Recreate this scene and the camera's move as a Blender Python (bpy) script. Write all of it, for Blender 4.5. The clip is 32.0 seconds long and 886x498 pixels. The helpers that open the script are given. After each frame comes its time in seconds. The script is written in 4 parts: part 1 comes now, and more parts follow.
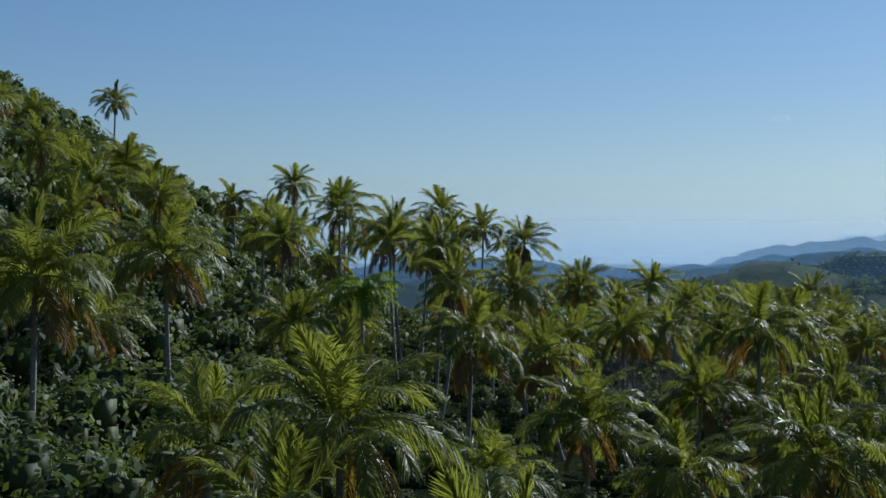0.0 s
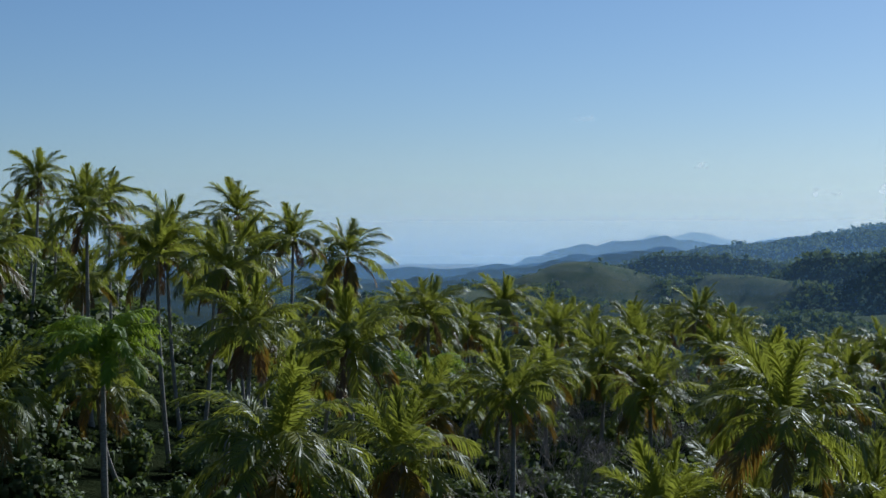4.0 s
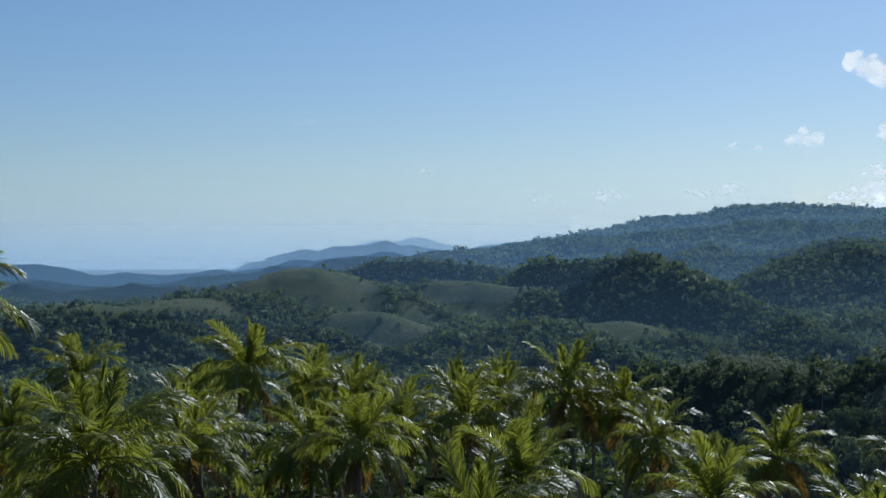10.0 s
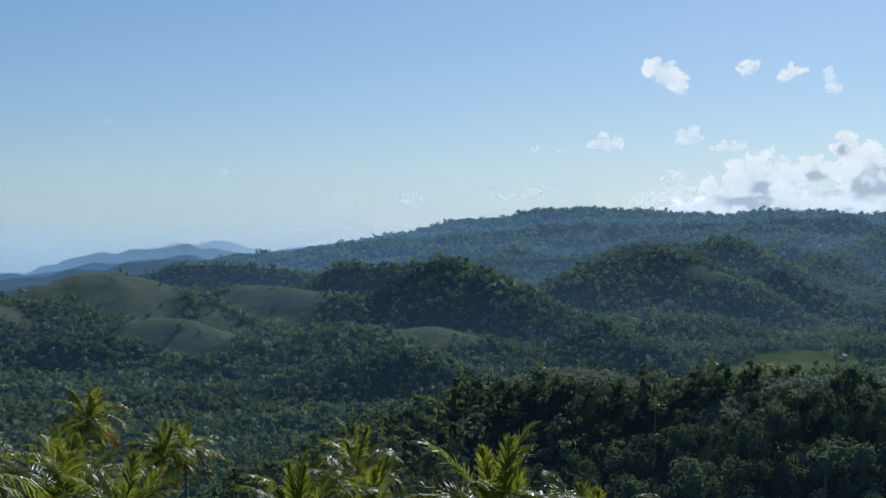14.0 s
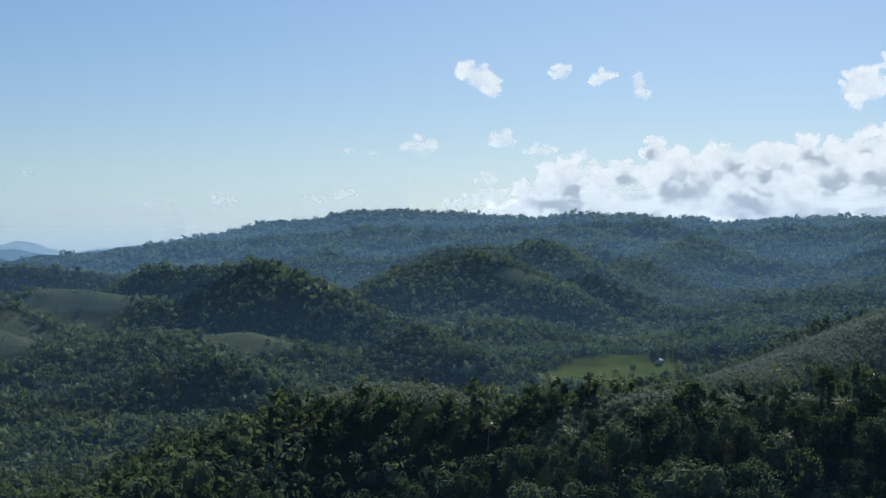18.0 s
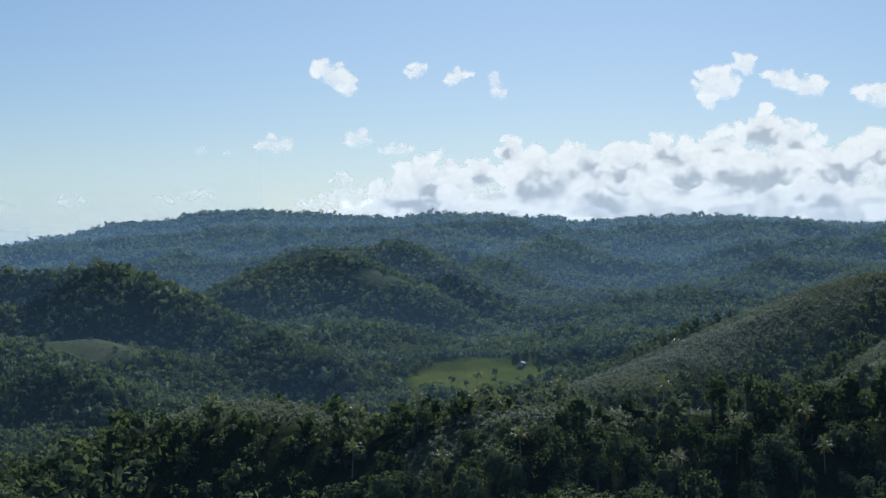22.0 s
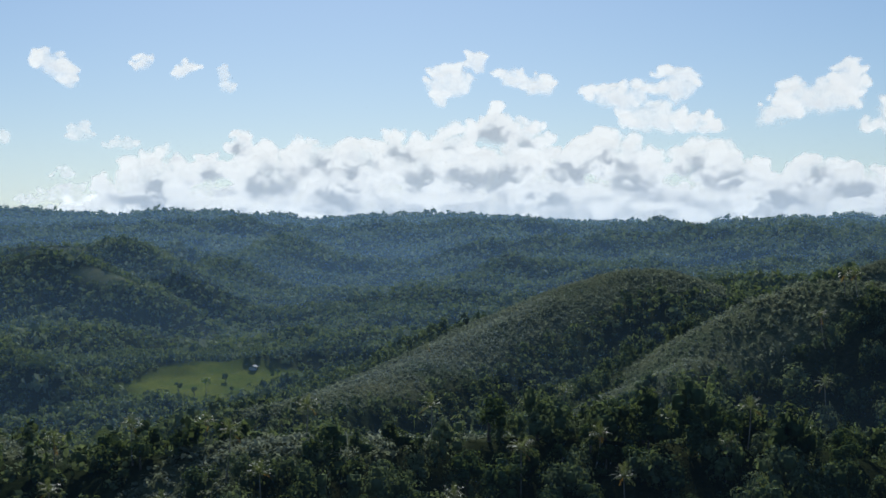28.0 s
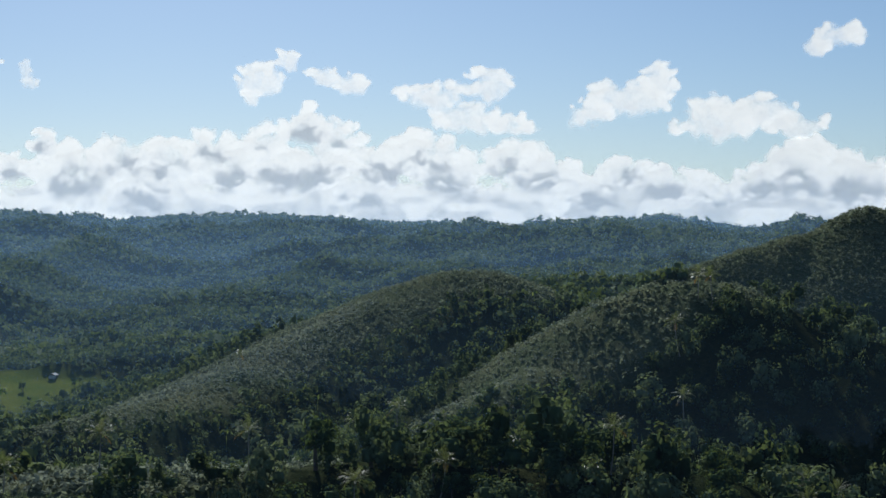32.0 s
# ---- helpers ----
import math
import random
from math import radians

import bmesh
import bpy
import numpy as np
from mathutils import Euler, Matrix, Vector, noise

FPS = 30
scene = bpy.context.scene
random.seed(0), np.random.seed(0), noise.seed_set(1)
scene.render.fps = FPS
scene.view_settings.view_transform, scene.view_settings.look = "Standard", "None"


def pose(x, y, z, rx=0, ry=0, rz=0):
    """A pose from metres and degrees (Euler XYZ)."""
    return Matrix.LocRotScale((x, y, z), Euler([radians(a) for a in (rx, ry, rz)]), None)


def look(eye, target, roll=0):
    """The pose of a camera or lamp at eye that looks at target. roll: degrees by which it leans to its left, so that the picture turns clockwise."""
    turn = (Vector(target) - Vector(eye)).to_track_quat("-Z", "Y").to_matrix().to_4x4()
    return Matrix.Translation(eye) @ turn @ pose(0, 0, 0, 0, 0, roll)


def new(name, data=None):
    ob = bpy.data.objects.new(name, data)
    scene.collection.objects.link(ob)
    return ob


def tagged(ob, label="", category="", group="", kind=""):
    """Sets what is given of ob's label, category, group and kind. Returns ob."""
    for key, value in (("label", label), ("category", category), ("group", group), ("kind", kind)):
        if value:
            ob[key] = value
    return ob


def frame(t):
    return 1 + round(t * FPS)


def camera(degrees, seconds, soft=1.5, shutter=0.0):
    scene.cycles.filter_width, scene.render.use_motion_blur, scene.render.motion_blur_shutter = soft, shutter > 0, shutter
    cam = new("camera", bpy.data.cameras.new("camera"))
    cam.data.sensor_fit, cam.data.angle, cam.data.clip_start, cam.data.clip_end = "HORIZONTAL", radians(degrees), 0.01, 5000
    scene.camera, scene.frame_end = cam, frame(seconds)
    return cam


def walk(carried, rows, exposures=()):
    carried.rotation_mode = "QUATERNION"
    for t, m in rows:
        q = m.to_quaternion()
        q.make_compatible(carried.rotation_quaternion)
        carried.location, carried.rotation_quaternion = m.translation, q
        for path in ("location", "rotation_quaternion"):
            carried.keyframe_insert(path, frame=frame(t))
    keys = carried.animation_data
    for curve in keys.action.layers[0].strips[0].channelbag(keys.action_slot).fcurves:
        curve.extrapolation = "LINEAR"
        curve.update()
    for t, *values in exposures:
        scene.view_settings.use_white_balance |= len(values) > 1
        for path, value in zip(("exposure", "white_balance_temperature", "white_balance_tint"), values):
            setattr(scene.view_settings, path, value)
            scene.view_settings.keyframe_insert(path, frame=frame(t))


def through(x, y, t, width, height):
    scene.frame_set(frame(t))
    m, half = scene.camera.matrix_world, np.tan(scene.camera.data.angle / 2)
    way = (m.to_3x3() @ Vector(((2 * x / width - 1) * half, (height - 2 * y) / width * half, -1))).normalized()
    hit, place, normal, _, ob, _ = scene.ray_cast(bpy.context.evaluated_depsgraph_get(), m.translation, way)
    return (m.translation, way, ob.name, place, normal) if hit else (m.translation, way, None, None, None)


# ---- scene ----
# Camera: seconds, place in metres, heading clockwise from +y, tilt upward, roll, in degrees
FOV = 31.645
PATH = [
    (0.0, 0.01, 0.00, 0.00, -0.010, 0.140, -0.088),
    (0.5, 0.01, 5.60, 0.17, 1.032, 0.117, -0.037),
    (1.0, -0.07, 11.21, 0.34, 1.999, 0.102, -0.039),
    (1.5, -0.12, 16.85, 0.52, 2.785, 0.081, -0.015),
    (2.0, -0.10, 22.54, 0.66, 3.577, 0.073, 0.041),
    (2.5, 0.01, 28.28, 0.82, 4.466, 0.087, 0.096),
    (3.0, 0.16, 34.09, 1.00, 5.316, 0.094, 0.141),
    (3.5, 0.46, 39.94, 1.18, 6.216, 0.119, 0.147),
    (5.5, 2.18, 63.21, 1.82, 9.584, 0.136, 0.010),
    (6.0, 2.76, 68.98, 1.98, 10.386, 0.151, 0.025),
    (6.5, 3.42, 74.69, 2.10, 11.252, 0.182, 0.067),
    (7.0, 4.15, 80.36, 2.23, 12.065, 0.207, 0.112),
    (7.5, 5.02, 86.04, 2.43, 12.923, 0.222, 0.137),
    (8.0, 5.90, 91.72, 2.59, 13.745, 0.238, 0.134),
    (8.5, 6.91, 97.47, 2.81, 14.609, 0.251, 0.166),
    (9.0, 7.99, 103.27, 2.99, 15.490, 0.255, 0.186),
    (9.5, 9.20, 109.14, 3.12, 16.459, 0.266, 0.146),
    (10.0, 10.47, 115.04, 3.24, 17.360, 0.281, 0.122),
    (10.5, 11.85, 120.91, 3.38, 18.307, 0.288, 0.154),
    (11.0, 13.30, 126.73, 3.58, 19.188, 0.300, 0.193),
    (11.5, 14.86, 132.43, 3.78, 20.102, 0.314, 0.199),
    (12.0, 16.38, 138.00, 3.96, 20.982, 0.324, 0.201),
    (12.5, 17.93, 143.37, 4.23, 21.916, 0.330, 0.201),
    (13.0, 19.48, 148.48, 4.47, 22.786, 0.344, 0.117),
    (13.5, 20.96, 153.34, 4.61, 23.714, 0.359, 0.116),
    (14.0, 22.43, 158.04, 4.73, 24.597, 0.367, 0.107),
    (14.5, 23.96, 162.63, 4.87, 25.526, 0.376, 0.086),
    (15.0, 25.59, 167.16, 5.06, 26.418, 0.383, 0.048),
    (15.5, 27.35, 171.66, 5.29, 27.382, 0.394, -0.003),
    (17.5, 34.99, 189.75, 6.31, 30.834, 0.437, -0.053),
    (18.0, 37.16, 194.32, 6.55, 31.496, 0.422, -0.029),
    (18.5, 39.55, 198.96, 6.78, 32.197, 0.419, 0.026),
    (19.0, 42.11, 203.69, 7.00, 32.867, 0.418, 0.036),
    (19.5, 44.79, 208.52, 7.21, 33.564, 0.419, 0.080),
    (20.0, 47.58, 213.41, 7.42, 34.224, 0.422, 0.141),
    (20.5, 50.50, 218.31, 7.63, 34.915, 0.427, 0.208),
    (21.0, 53.54, 223.22, 7.85, 35.538, 0.423, 0.244),
    (21.5, 56.71, 228.10, 8.04, 36.178, 0.414, 0.302),
    (22.0, 59.96, 232.98, 8.18, 36.786, 0.406, 0.357),
    (22.5, 63.32, 237.87, 8.27, 37.414, 0.401, 0.380),
    (23.0, 66.80, 242.77, 8.31, 38.028, 0.395, 0.416),
    (23.5, 70.41, 247.67, 8.35, 38.674, 0.388, 0.386),
    (24.0, 74.08, 252.66, 8.36, 39.412, 0.380, 0.396),
    (24.5, 77.79, 257.76, 8.31, 40.361, 0.367, 0.416),
    (25.0, 81.62, 262.93, 8.24, 41.264, 0.353, 0.461),
    (25.5, 85.67, 268.12, 8.14, 42.207, 0.327, 0.440),
    (27.5, 102.89, 288.77, 7.66, 45.801, 0.282, 0.386),
    (28.0, 107.34, 293.76, 7.55, 46.669, 0.274, 0.379),
    (28.5, 111.83, 298.61, 7.44, 47.595, 0.284, 0.350),
    (29.0, 116.30, 303.34, 7.32, 48.458, 0.280, 0.343),
    (29.5, 120.74, 307.95, 7.20, 49.386, 0.284, 0.329),
    (30.0, 125.15, 312.46, 7.09, 50.254, 0.276, 0.356),
    (30.5, 129.58, 316.84, 7.01, 51.146, 0.284, 0.376),
    (31.0, 134.03, 321.12, 6.96, 51.993, 0.291, 0.405),
    (31.5, 138.52, 325.34, 6.96, 52.795, 0.292, 0.427),
    (32.0, 143.02, 329.54, 7.00, 53.562, 0.287, 0.459),
]
cam = camera(FOV, 32.0, soft=1.5)
walk(cam, [(t, pose(x, y, z, 90 + tilt, 0, -head) @ pose(0, 0, 0, 0, 0, -roll)) for t, x, y, z, head, tilt, roll in PATH],
     exposures=[(0.0, -0.02, 5350, 9), (12.0, -0.02, 5400, 9), (22.0, 0.05, 5640, 9), (32.0, 0.06, 5770, 9)])

# ---- light ----
SUN_AZ, SUN_EL = radians(43), radians(31)
world = bpy.data.worlds.new("sky")
scene.world = world
scene.cycles.transparent_max_bounces = 32
world.use_nodes = True
wn, wl = world.node_tree.nodes, world.node_tree.links
wn.clear()
sky = wn.new("ShaderNodeTexSky")
sky.sky_type, sky.sun_disc = "NISHITA", False
sky.sun_elevation, sky.sun_rotation = SUN_EL, SUN_AZ
sky.altitude, sky.air_density, sky.dust_density, sky.ozone_density = 300, 1.0, 0.38, 3.5
wb, wo = wn.new("ShaderNodeBackground"), wn.new("ShaderNodeOutputWorld")
wb.inputs["Strength"].default_value = 0.063
wl.new(sky.outputs[0], wb.inputs[0])
wl.new(wb.outputs[0], wo.inputs[0])

sun = new("sun", bpy.data.lights.new("sun", "SUN"))
sun.data.energy, sun.data.angle, sun.data.color = 4.2, radians(0.53), (1.0, 0.95, 0.86)
sun_way = Vector((math.sin(SUN_AZ) * math.cos(SUN_EL), math.cos(SUN_AZ) * math.cos(SUN_EL), math.sin(SUN_EL)))
sun.matrix_world = look(sun_way * 100, (0, 0, 0))


# ---- materials ----
def material(name):
    m = bpy.data.materials.new(name)
    m.use_nodes = True
    nt = m.node_tree
    nt.nodes.clear()
    out = nt.nodes.new("ShaderNodeOutputMaterial")
    return m, nt, out


def node(nt, kind, **values):
    n = nt.nodes.new(kind)
    for k, v in values.items():
        n.inputs[k.replace("_", " ")].default_value = v
    return n


def ramp(nt, fac, stops):
    r = nt.nodes.new("ShaderNodeValToRGB")
    while len(r.color_ramp.elements) < len(stops):
        r.color_ramp.elements.new(0.5)
    for e, (at, col) in zip(r.color_ramp.elements, stops):
        e.position, e.color = at, (*col, 1)
    nt.links.new(fac, r.inputs[0])
    return r.outputs[0]


def leaf_material(name, stops, rough=0.45, through=0.35, per_object=False, scale=0.4, tint=(0.20, 0.26, 0.03), spec=0.5, vary=0.5, own=0.0):
    """Leaves: a glossy upper skin over a body that lets some light through."""
    m, nt, out = material(name)
    geo = nt.nodes.new("ShaderNodeNewGeometry")
    rnd = geo.outputs["Random Per Island"]
    if per_object:
        info = nt.nodes.new("ShaderNodeObjectInfo")
        add = nt.nodes.new("ShaderNodeMath")
        add.operation = "MULTIPLY_ADD"
        add.inputs[1].default_value = 0.55
        nt.links.new(info.outputs["Random"], add.inputs[0])
        mul = nt.nodes.new("ShaderNodeMath")
        mul.operation = "MULTIPLY"
        mul.inputs[1].default_value = 0.45
        nt.links.new(rnd, mul.inputs[0])
        nt.links.new(mul.outputs[0], add.inputs[2])
        rnd = add.outputs[0]
    tex = nt.nodes.new("ShaderNodeTexCoord")
    noi = node(nt, "ShaderNodeTexNoise", Scale=scale, Detail=3.0)
    nt.links.new(tex.outputs["Object"], noi.inputs["Vector"])
    mix = nt.nodes.new("ShaderNodeMath")
    mix.operation = "MULTIPLY_ADD"
    mix.inputs[1].default_value = vary
    nt.links.new(rnd, mix.inputs[0])
    half = nt.nodes.new("ShaderNodeMath")
    half.operation = "MULTIPLY"
    half.inputs[1].default_value = 1 - vary
    nt.links.new(noi.outputs["Fac"], half.inputs[0])
    nt.links.new(half.outputs[0], mix.inputs[2])
    value = mix.outputs[0]
    if own:
        each = nt.nodes.new("ShaderNodeAttribute")
        each.attribute_name = "tone"
        shift = nt.nodes.new("ShaderNodeMix")
        shift.inputs[0].default_value = own
        nt.links.new(value, shift.inputs[2])
        nt.links.new(each.outputs["Fac"], shift.inputs[3])
        value = shift.outputs[0]
    col = ramp(nt, value, stops)
    bsdf = node(nt, "ShaderNodeBsdfPrincipled", Roughness=rough)
    bsdf.inputs["Specular IOR Level"].default_value = spec
    nt.links.new(col, bsdf.inputs["Base Color"])
    tr = nt.nodes.new("ShaderNodeBsdfTranslucent")
    mc = nt.nodes.new("ShaderNodeMix")
    mc.data_type = "RGBA"
    mc.inputs[0].default_value = 0.6
    nt.links.new(col, mc.inputs[6])
    mc.inputs[7].default_value = (*tint, 1)
    nt.links.new(mc.outputs[2], tr.inputs[0])
    sh = nt.nodes.new("ShaderNodeMixShader")
    sh.inputs[0].default_value = through
    nt.links.new(bsdf.outputs[0], sh.inputs[1])
    nt.links.new(tr.outputs[0], sh.inputs[2])
    nt.links.new(sh.outputs[0], out.inputs[0])
    return m


def rough_material(name, stops, scale=1.0, rough=0.85, bump=0.3, stretch=(1, 1, 1), detail=6.0):
    m, nt, out = material(name)
    tex = nt.nodes.new("ShaderNodeTexCoord")
    mp = nt.nodes.new("ShaderNodeMapping")
    mp.inputs["Scale"].default_value = stretch
    nt.links.new(tex.outputs["Object"], mp.inputs[0])
    noi = node(nt, "ShaderNodeTexNoise", Scale=scale, Detail=detail, Roughness=0.65)
    nt.links.new(mp.outputs[0], noi.inputs["Vector"])
    col = ramp(nt, noi.outputs["Fac"], stops)
    bsdf = node(nt, "ShaderNodeBsdfPrincipled", Roughness=rough)
    nt.links.new(col, bsdf.inputs["Base Color"])
    bp = node(nt, "ShaderNodeBump", Strength=bump, Distance=0.1)
    nt.links.new(noi.outputs["Fac"], bp.inputs["Height"])
    nt.links.new(bp.outputs[0], bsdf.inputs["Normal"])
    nt.links.new(bsdf.outputs[0], out.inputs[0])
    return m


M_FROND = leaf_material("palm_leaf", [(0.25, (0.070, 0.105, 0.014)), (0.55, (0.160, 0.180, 0.024)), (0.8, (0.290, 0.270, 0.044))],
                        rough=0.42, through=0.45, per_object=True, scale=0.6, tint=(0.54, 0.56, 0.06), spec=0.32)
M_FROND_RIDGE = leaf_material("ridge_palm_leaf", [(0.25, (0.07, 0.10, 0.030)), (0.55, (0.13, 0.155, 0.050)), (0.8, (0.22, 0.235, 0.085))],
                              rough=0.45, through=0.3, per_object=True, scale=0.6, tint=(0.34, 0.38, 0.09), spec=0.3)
M_FROND_OLD = leaf_material("palm_leaf_yellowed", [(0.25, (0.10, 0.09, 0.015)), (0.55, (0.20, 0.14, 0.02)), (0.8, (0.30, 0.17, 0.03))],
                            rough=0.45, through=0.35, per_object=True, tint=(0.40, 0.22, 0.03))
M_FROND_DEAD = leaf_material("palm_leaf_dead", [(0.2, (0.09, 0.055, 0.03)), (0.8, (0.22, 0.14, 0.08))], rough=0.8, through=0.15, per_object=True,
                             tint=(0.25, 0.15, 0.06))
M_ROYAL = leaf_material("royal_palm_leaf", [(0.25, (0.12, 0.20, 0.015)), (0.8, (0.28, 0.37, 0.04))], rough=0.5, through=0.5, per_object=True, tint=(0.42, 0.52, 0.04), spec=0.25)
M_TRUNK = rough_material("palm_bark", [(0.3, (0.15, 0.13, 0.105)), (0.7, (0.36, 0.33, 0.28))], scale=5.0, stretch=(1, 1, 2.5))
M_BARK = rough_material("tree_bark", [(0.3, (0.06, 0.045, 0.035)), (0.7, (0.18, 0.15, 0.12))], scale=4.0, stretch=(1, 1, 0.3))
M_DRY = rough_material("dry_twig", [(0.3, (0.16, 0.13, 0.11)), (0.7, (0.32, 0.28, 0.25))], scale=4.0)
M_NUT = rough_material("coconut_husk", [(0.3, (0.10, 0.09, 0.02)), (0.7, (0.20, 0.15, 0.04))], scale=3.0, rough=0.5)
M_BUSH = leaf_material("bush_leaf", [(0.2, (0.042, 0.070, 0.022)), (0.5, (0.085, 0.122, 0.038)), (0.8, (0.180, 0.185, 0.072))],
                       rough=0.6, through=0.35, scale=0.25, spec=0.3)
M_WOOD = leaf_material("forest_leaf", [(0.25, (0.026, 0.046, 0.024)), (0.5, (0.078, 0.115, 0.060)), (0.78, (0.200, 0.235, 0.130))],
                       rough=0.7, through=0.3, scale=0.12, spec=0.0, vary=0.2, own=0.5, tint=(0.22, 0.27, 0.07))
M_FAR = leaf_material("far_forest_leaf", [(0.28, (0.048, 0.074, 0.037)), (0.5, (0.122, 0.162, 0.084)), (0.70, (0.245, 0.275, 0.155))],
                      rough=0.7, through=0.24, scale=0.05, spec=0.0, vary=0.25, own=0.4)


# ---- the lie of the land ----
def smooth_max(a, b, s):
    return np.maximum(a, b) + s * np.log1p(np.exp(-np.abs(a - b) / s))


def softplus(v, s):
    return np.where(v > 30 * s, v, s * np.log1p(np.exp(np.minimum(v / s, 30))))


def grain(x, y, size, seed):
    """Smooth value noise in -1..1 with cells of that size in metres."""
    u, v = np.asarray(x, float) / size + seed * 17.3, np.asarray(y, float) / size + seed * 9.1
    i, j = np.floor(u), np.floor(v)
    a, b = u - i, v - j
    a, b = a * a * (3 - 2 * a), b * b * (3 - 2 * b)

    def h(p, q):
        n = np.sin(p * 127.1 + q * 311.7 + seed * 74.7) * 43758.5453
        return (n - np.floor(n)) * 2 - 1
    return (h(i, j) * (1 - a) + h(i + 1, j) * a) * (1 - b) + (h(i, j + 1) * (1 - a) + h(i + 1, j + 1) * a) * b


CRESTS = []


def crest(name, slope, top, line):
    """A ridge: its side slope, the roundness of its top, and points along its crest."""
    CRESTS.append((name, slope, top, line))


crest("dark_spur", 0.86, 25, [(784, 2158, -9), (836, 2061, -5), (857, 1998, 1), (866, 1916, -6), (856, 1832, -19), (854, 1687, -45), (837, 1547, -61), (802, 1404, -74)])
crest("knob", 0.72, 20, [(587, 2635, -33), (652, 2670, -17), (706, 2677, -3), (764, 2660, -8), (900, 2595, -16), (956, 2531, -18), (1023, 2547, -11)])
crest("grass_a", 0.50, 25, [(302, 2128, -51), (383, 2115, -33), (430, 2137, -19), (467, 2139, -16), (504, 2140, -21), (534, 2112, -34), (548, 2057, -46)])
crest("grass_dot", 0.40, 20, [(514, 2241, -21), (574, 2236, -32), (608, 2216, -43)])
crest("grass_b", 0.50, 20, [(392, 1807, -72), (432, 1818, -54), (456, 1791, -56), (477, 1734, -66), (496, 1676, -76)])
crest("flat", 0.62, 25, [(595, 2116, -41), (633, 2115, -32), (675, 2101, -31), (714, 2077, -36), (738, 2015, -45)])
crest("mid_front", 0.46, 20, [(471, 1526, -75), (511, 1513, -66), (529, 1474, -59), (524, 1379, -64), (510, 1298, -69)])
crest("mid_front_two", 0.42, 20, [(637, 1625, -66), (682, 1627, -65), (679, 1551, -71)])
crest("left_low", 0.60, 25, [(85, 1701, -48), (139, 1748, -41), (185, 1744, -46), (247, 1807, -40), (306, 1858, -38), (356, 1920, -38)])
crest("far_left", 0.24, 60, [(1549, 4167, 0), (1662, 4176, 39), (1791, 4176, 63), (1863, 4143, 90), (1957, 4155, 108), (2080, 4149, 128), (2159, 4107, 142), (2264, 4049, 148), (2361, 3933, 140), (2426, 3832, 130)])
crest("far_mid", 0.11, 60, [(2425, 3962, 132), (2528, 3773, 116), (2680, 3662, 128), (2778, 3585, 120), (2885, 3496, 107), (3022, 3373, 95), (3066, 3331, 113), (3182, 3214, 120), (3235, 3009, 101)])
crest("far_right", 0.10, 60, [(2989, 3553, 104), (3098, 3384, 114), (3178, 3232, 120), (3159, 2957, 97), (3209, 2740, 85), (3172, 2455, 79), (3085, 2225, 75), (3090, 2025, 76), (3038, 1914, 67), (2898, 1750, 41), (2675, 1525, 11)])
crest("far_back", 0.15, 60, [(4097, 2680, 107), (4206, 2591, 117), (4298, 2527, 105), (4372, 2380, 90), (4491, 2114, 100), (4542, 1984, 86)])
crest("hump", 0.66, 25, [(1031, 2046, -33), (1135, 2103, -8), (1217, 2147, 6), (1280, 2155, 13), (1306, 2103, 3), (1301, 2010, -18), (1275, 1894, -36)])
crest("hump_back", 0.60, 25, [(1424, 2455, 21), (1480, 2419, 30), (1532, 2361, 31), (1523, 2269, 21), (1484, 2113, -12)])
crest("right_mid", 0.36, 25, [(1558, 2192, -28), (1756, 2354, -2), (1922, 2477, 22), (2125, 2633, 42), (2452, 2878, 72)])
crest("saddle", 0.70, 14, [(312, 1978, -48), (340, 1955, -42), (361, 1947, -40), (380, 1928, -53), (408, 1906, -62), (432, 1885, -60)])
crest("low_fold", 0.50, 14, [(320, 1715, -75), (351, 1702, -69), (380, 1679, -74), (406, 1646, -86)])
crest("low_fold_two", 0.45, 14, [(364, 1523, -98), (392, 1511, -89), (420, 1499, -84), (437, 1470, -89), (445, 1446, -97)])
crest("near_left", 0.45, 14, [(273, 720, -55), (282, 711, -51), (289, 696, -46), (300, 680, -40), (305, 668, -37), (311, 654, -37), (314, 637, -40)])
crest("near_mid", 0.55, 14, [(314, 619, -43), (319, 603, -42), (327, 592, -39), (333, 580, -37), (341, 570, -35), (351, 565, -34), (400, 540, -36), (430, 480, -39)])
crest("near_west", 0.50, 14, [(300, 680, -42), (262, 664, -50), (229, 646, -58), (180, 580, -72), (154, 536, -82)])
crest("near_front", 0.45, 16, [(341, 570, -40), (318, 540, -52), (285, 500, -70), (250, 460, -84)])
crest("near_rib", 0.50, 12, [(400, 540, -38), (375, 500, -54), (345, 455, -74)])
crest("hill_one", 0.41, 14, [(545, 802, -57), (575, 802, -54), (607, 806, -50), (647, 815, -41), (690, 828, -34), (738, 834, -26), (776, 835, -17), (807, 836, -8), (828, 829, -3), (847, 824, -2), (864, 817, -7), (881, 809, -16), (898, 801, -26)])
crest("hill_one_back", 0.3, 20, [(1009, 924, -19), (1051, 915, -15), (1106, 902, -14), (1152, 882, -12), (1178, 831, -9)])
crest("toe", 0.55, 5, [(510, 568, -24), (500, 570, -27), (489, 573, -30), (479, 574, -32)])
crest("hill_two", 0.62, 8, [(526, 588, -25), (532, 583, -20), (542, 579, -14), (551, 572, -8), (558, 567, -4), (563, 558, -1), (565, 547, 0), (565, 536, -1), (570, 526, -7), (567, 509, -13), (564, 488, -17)])
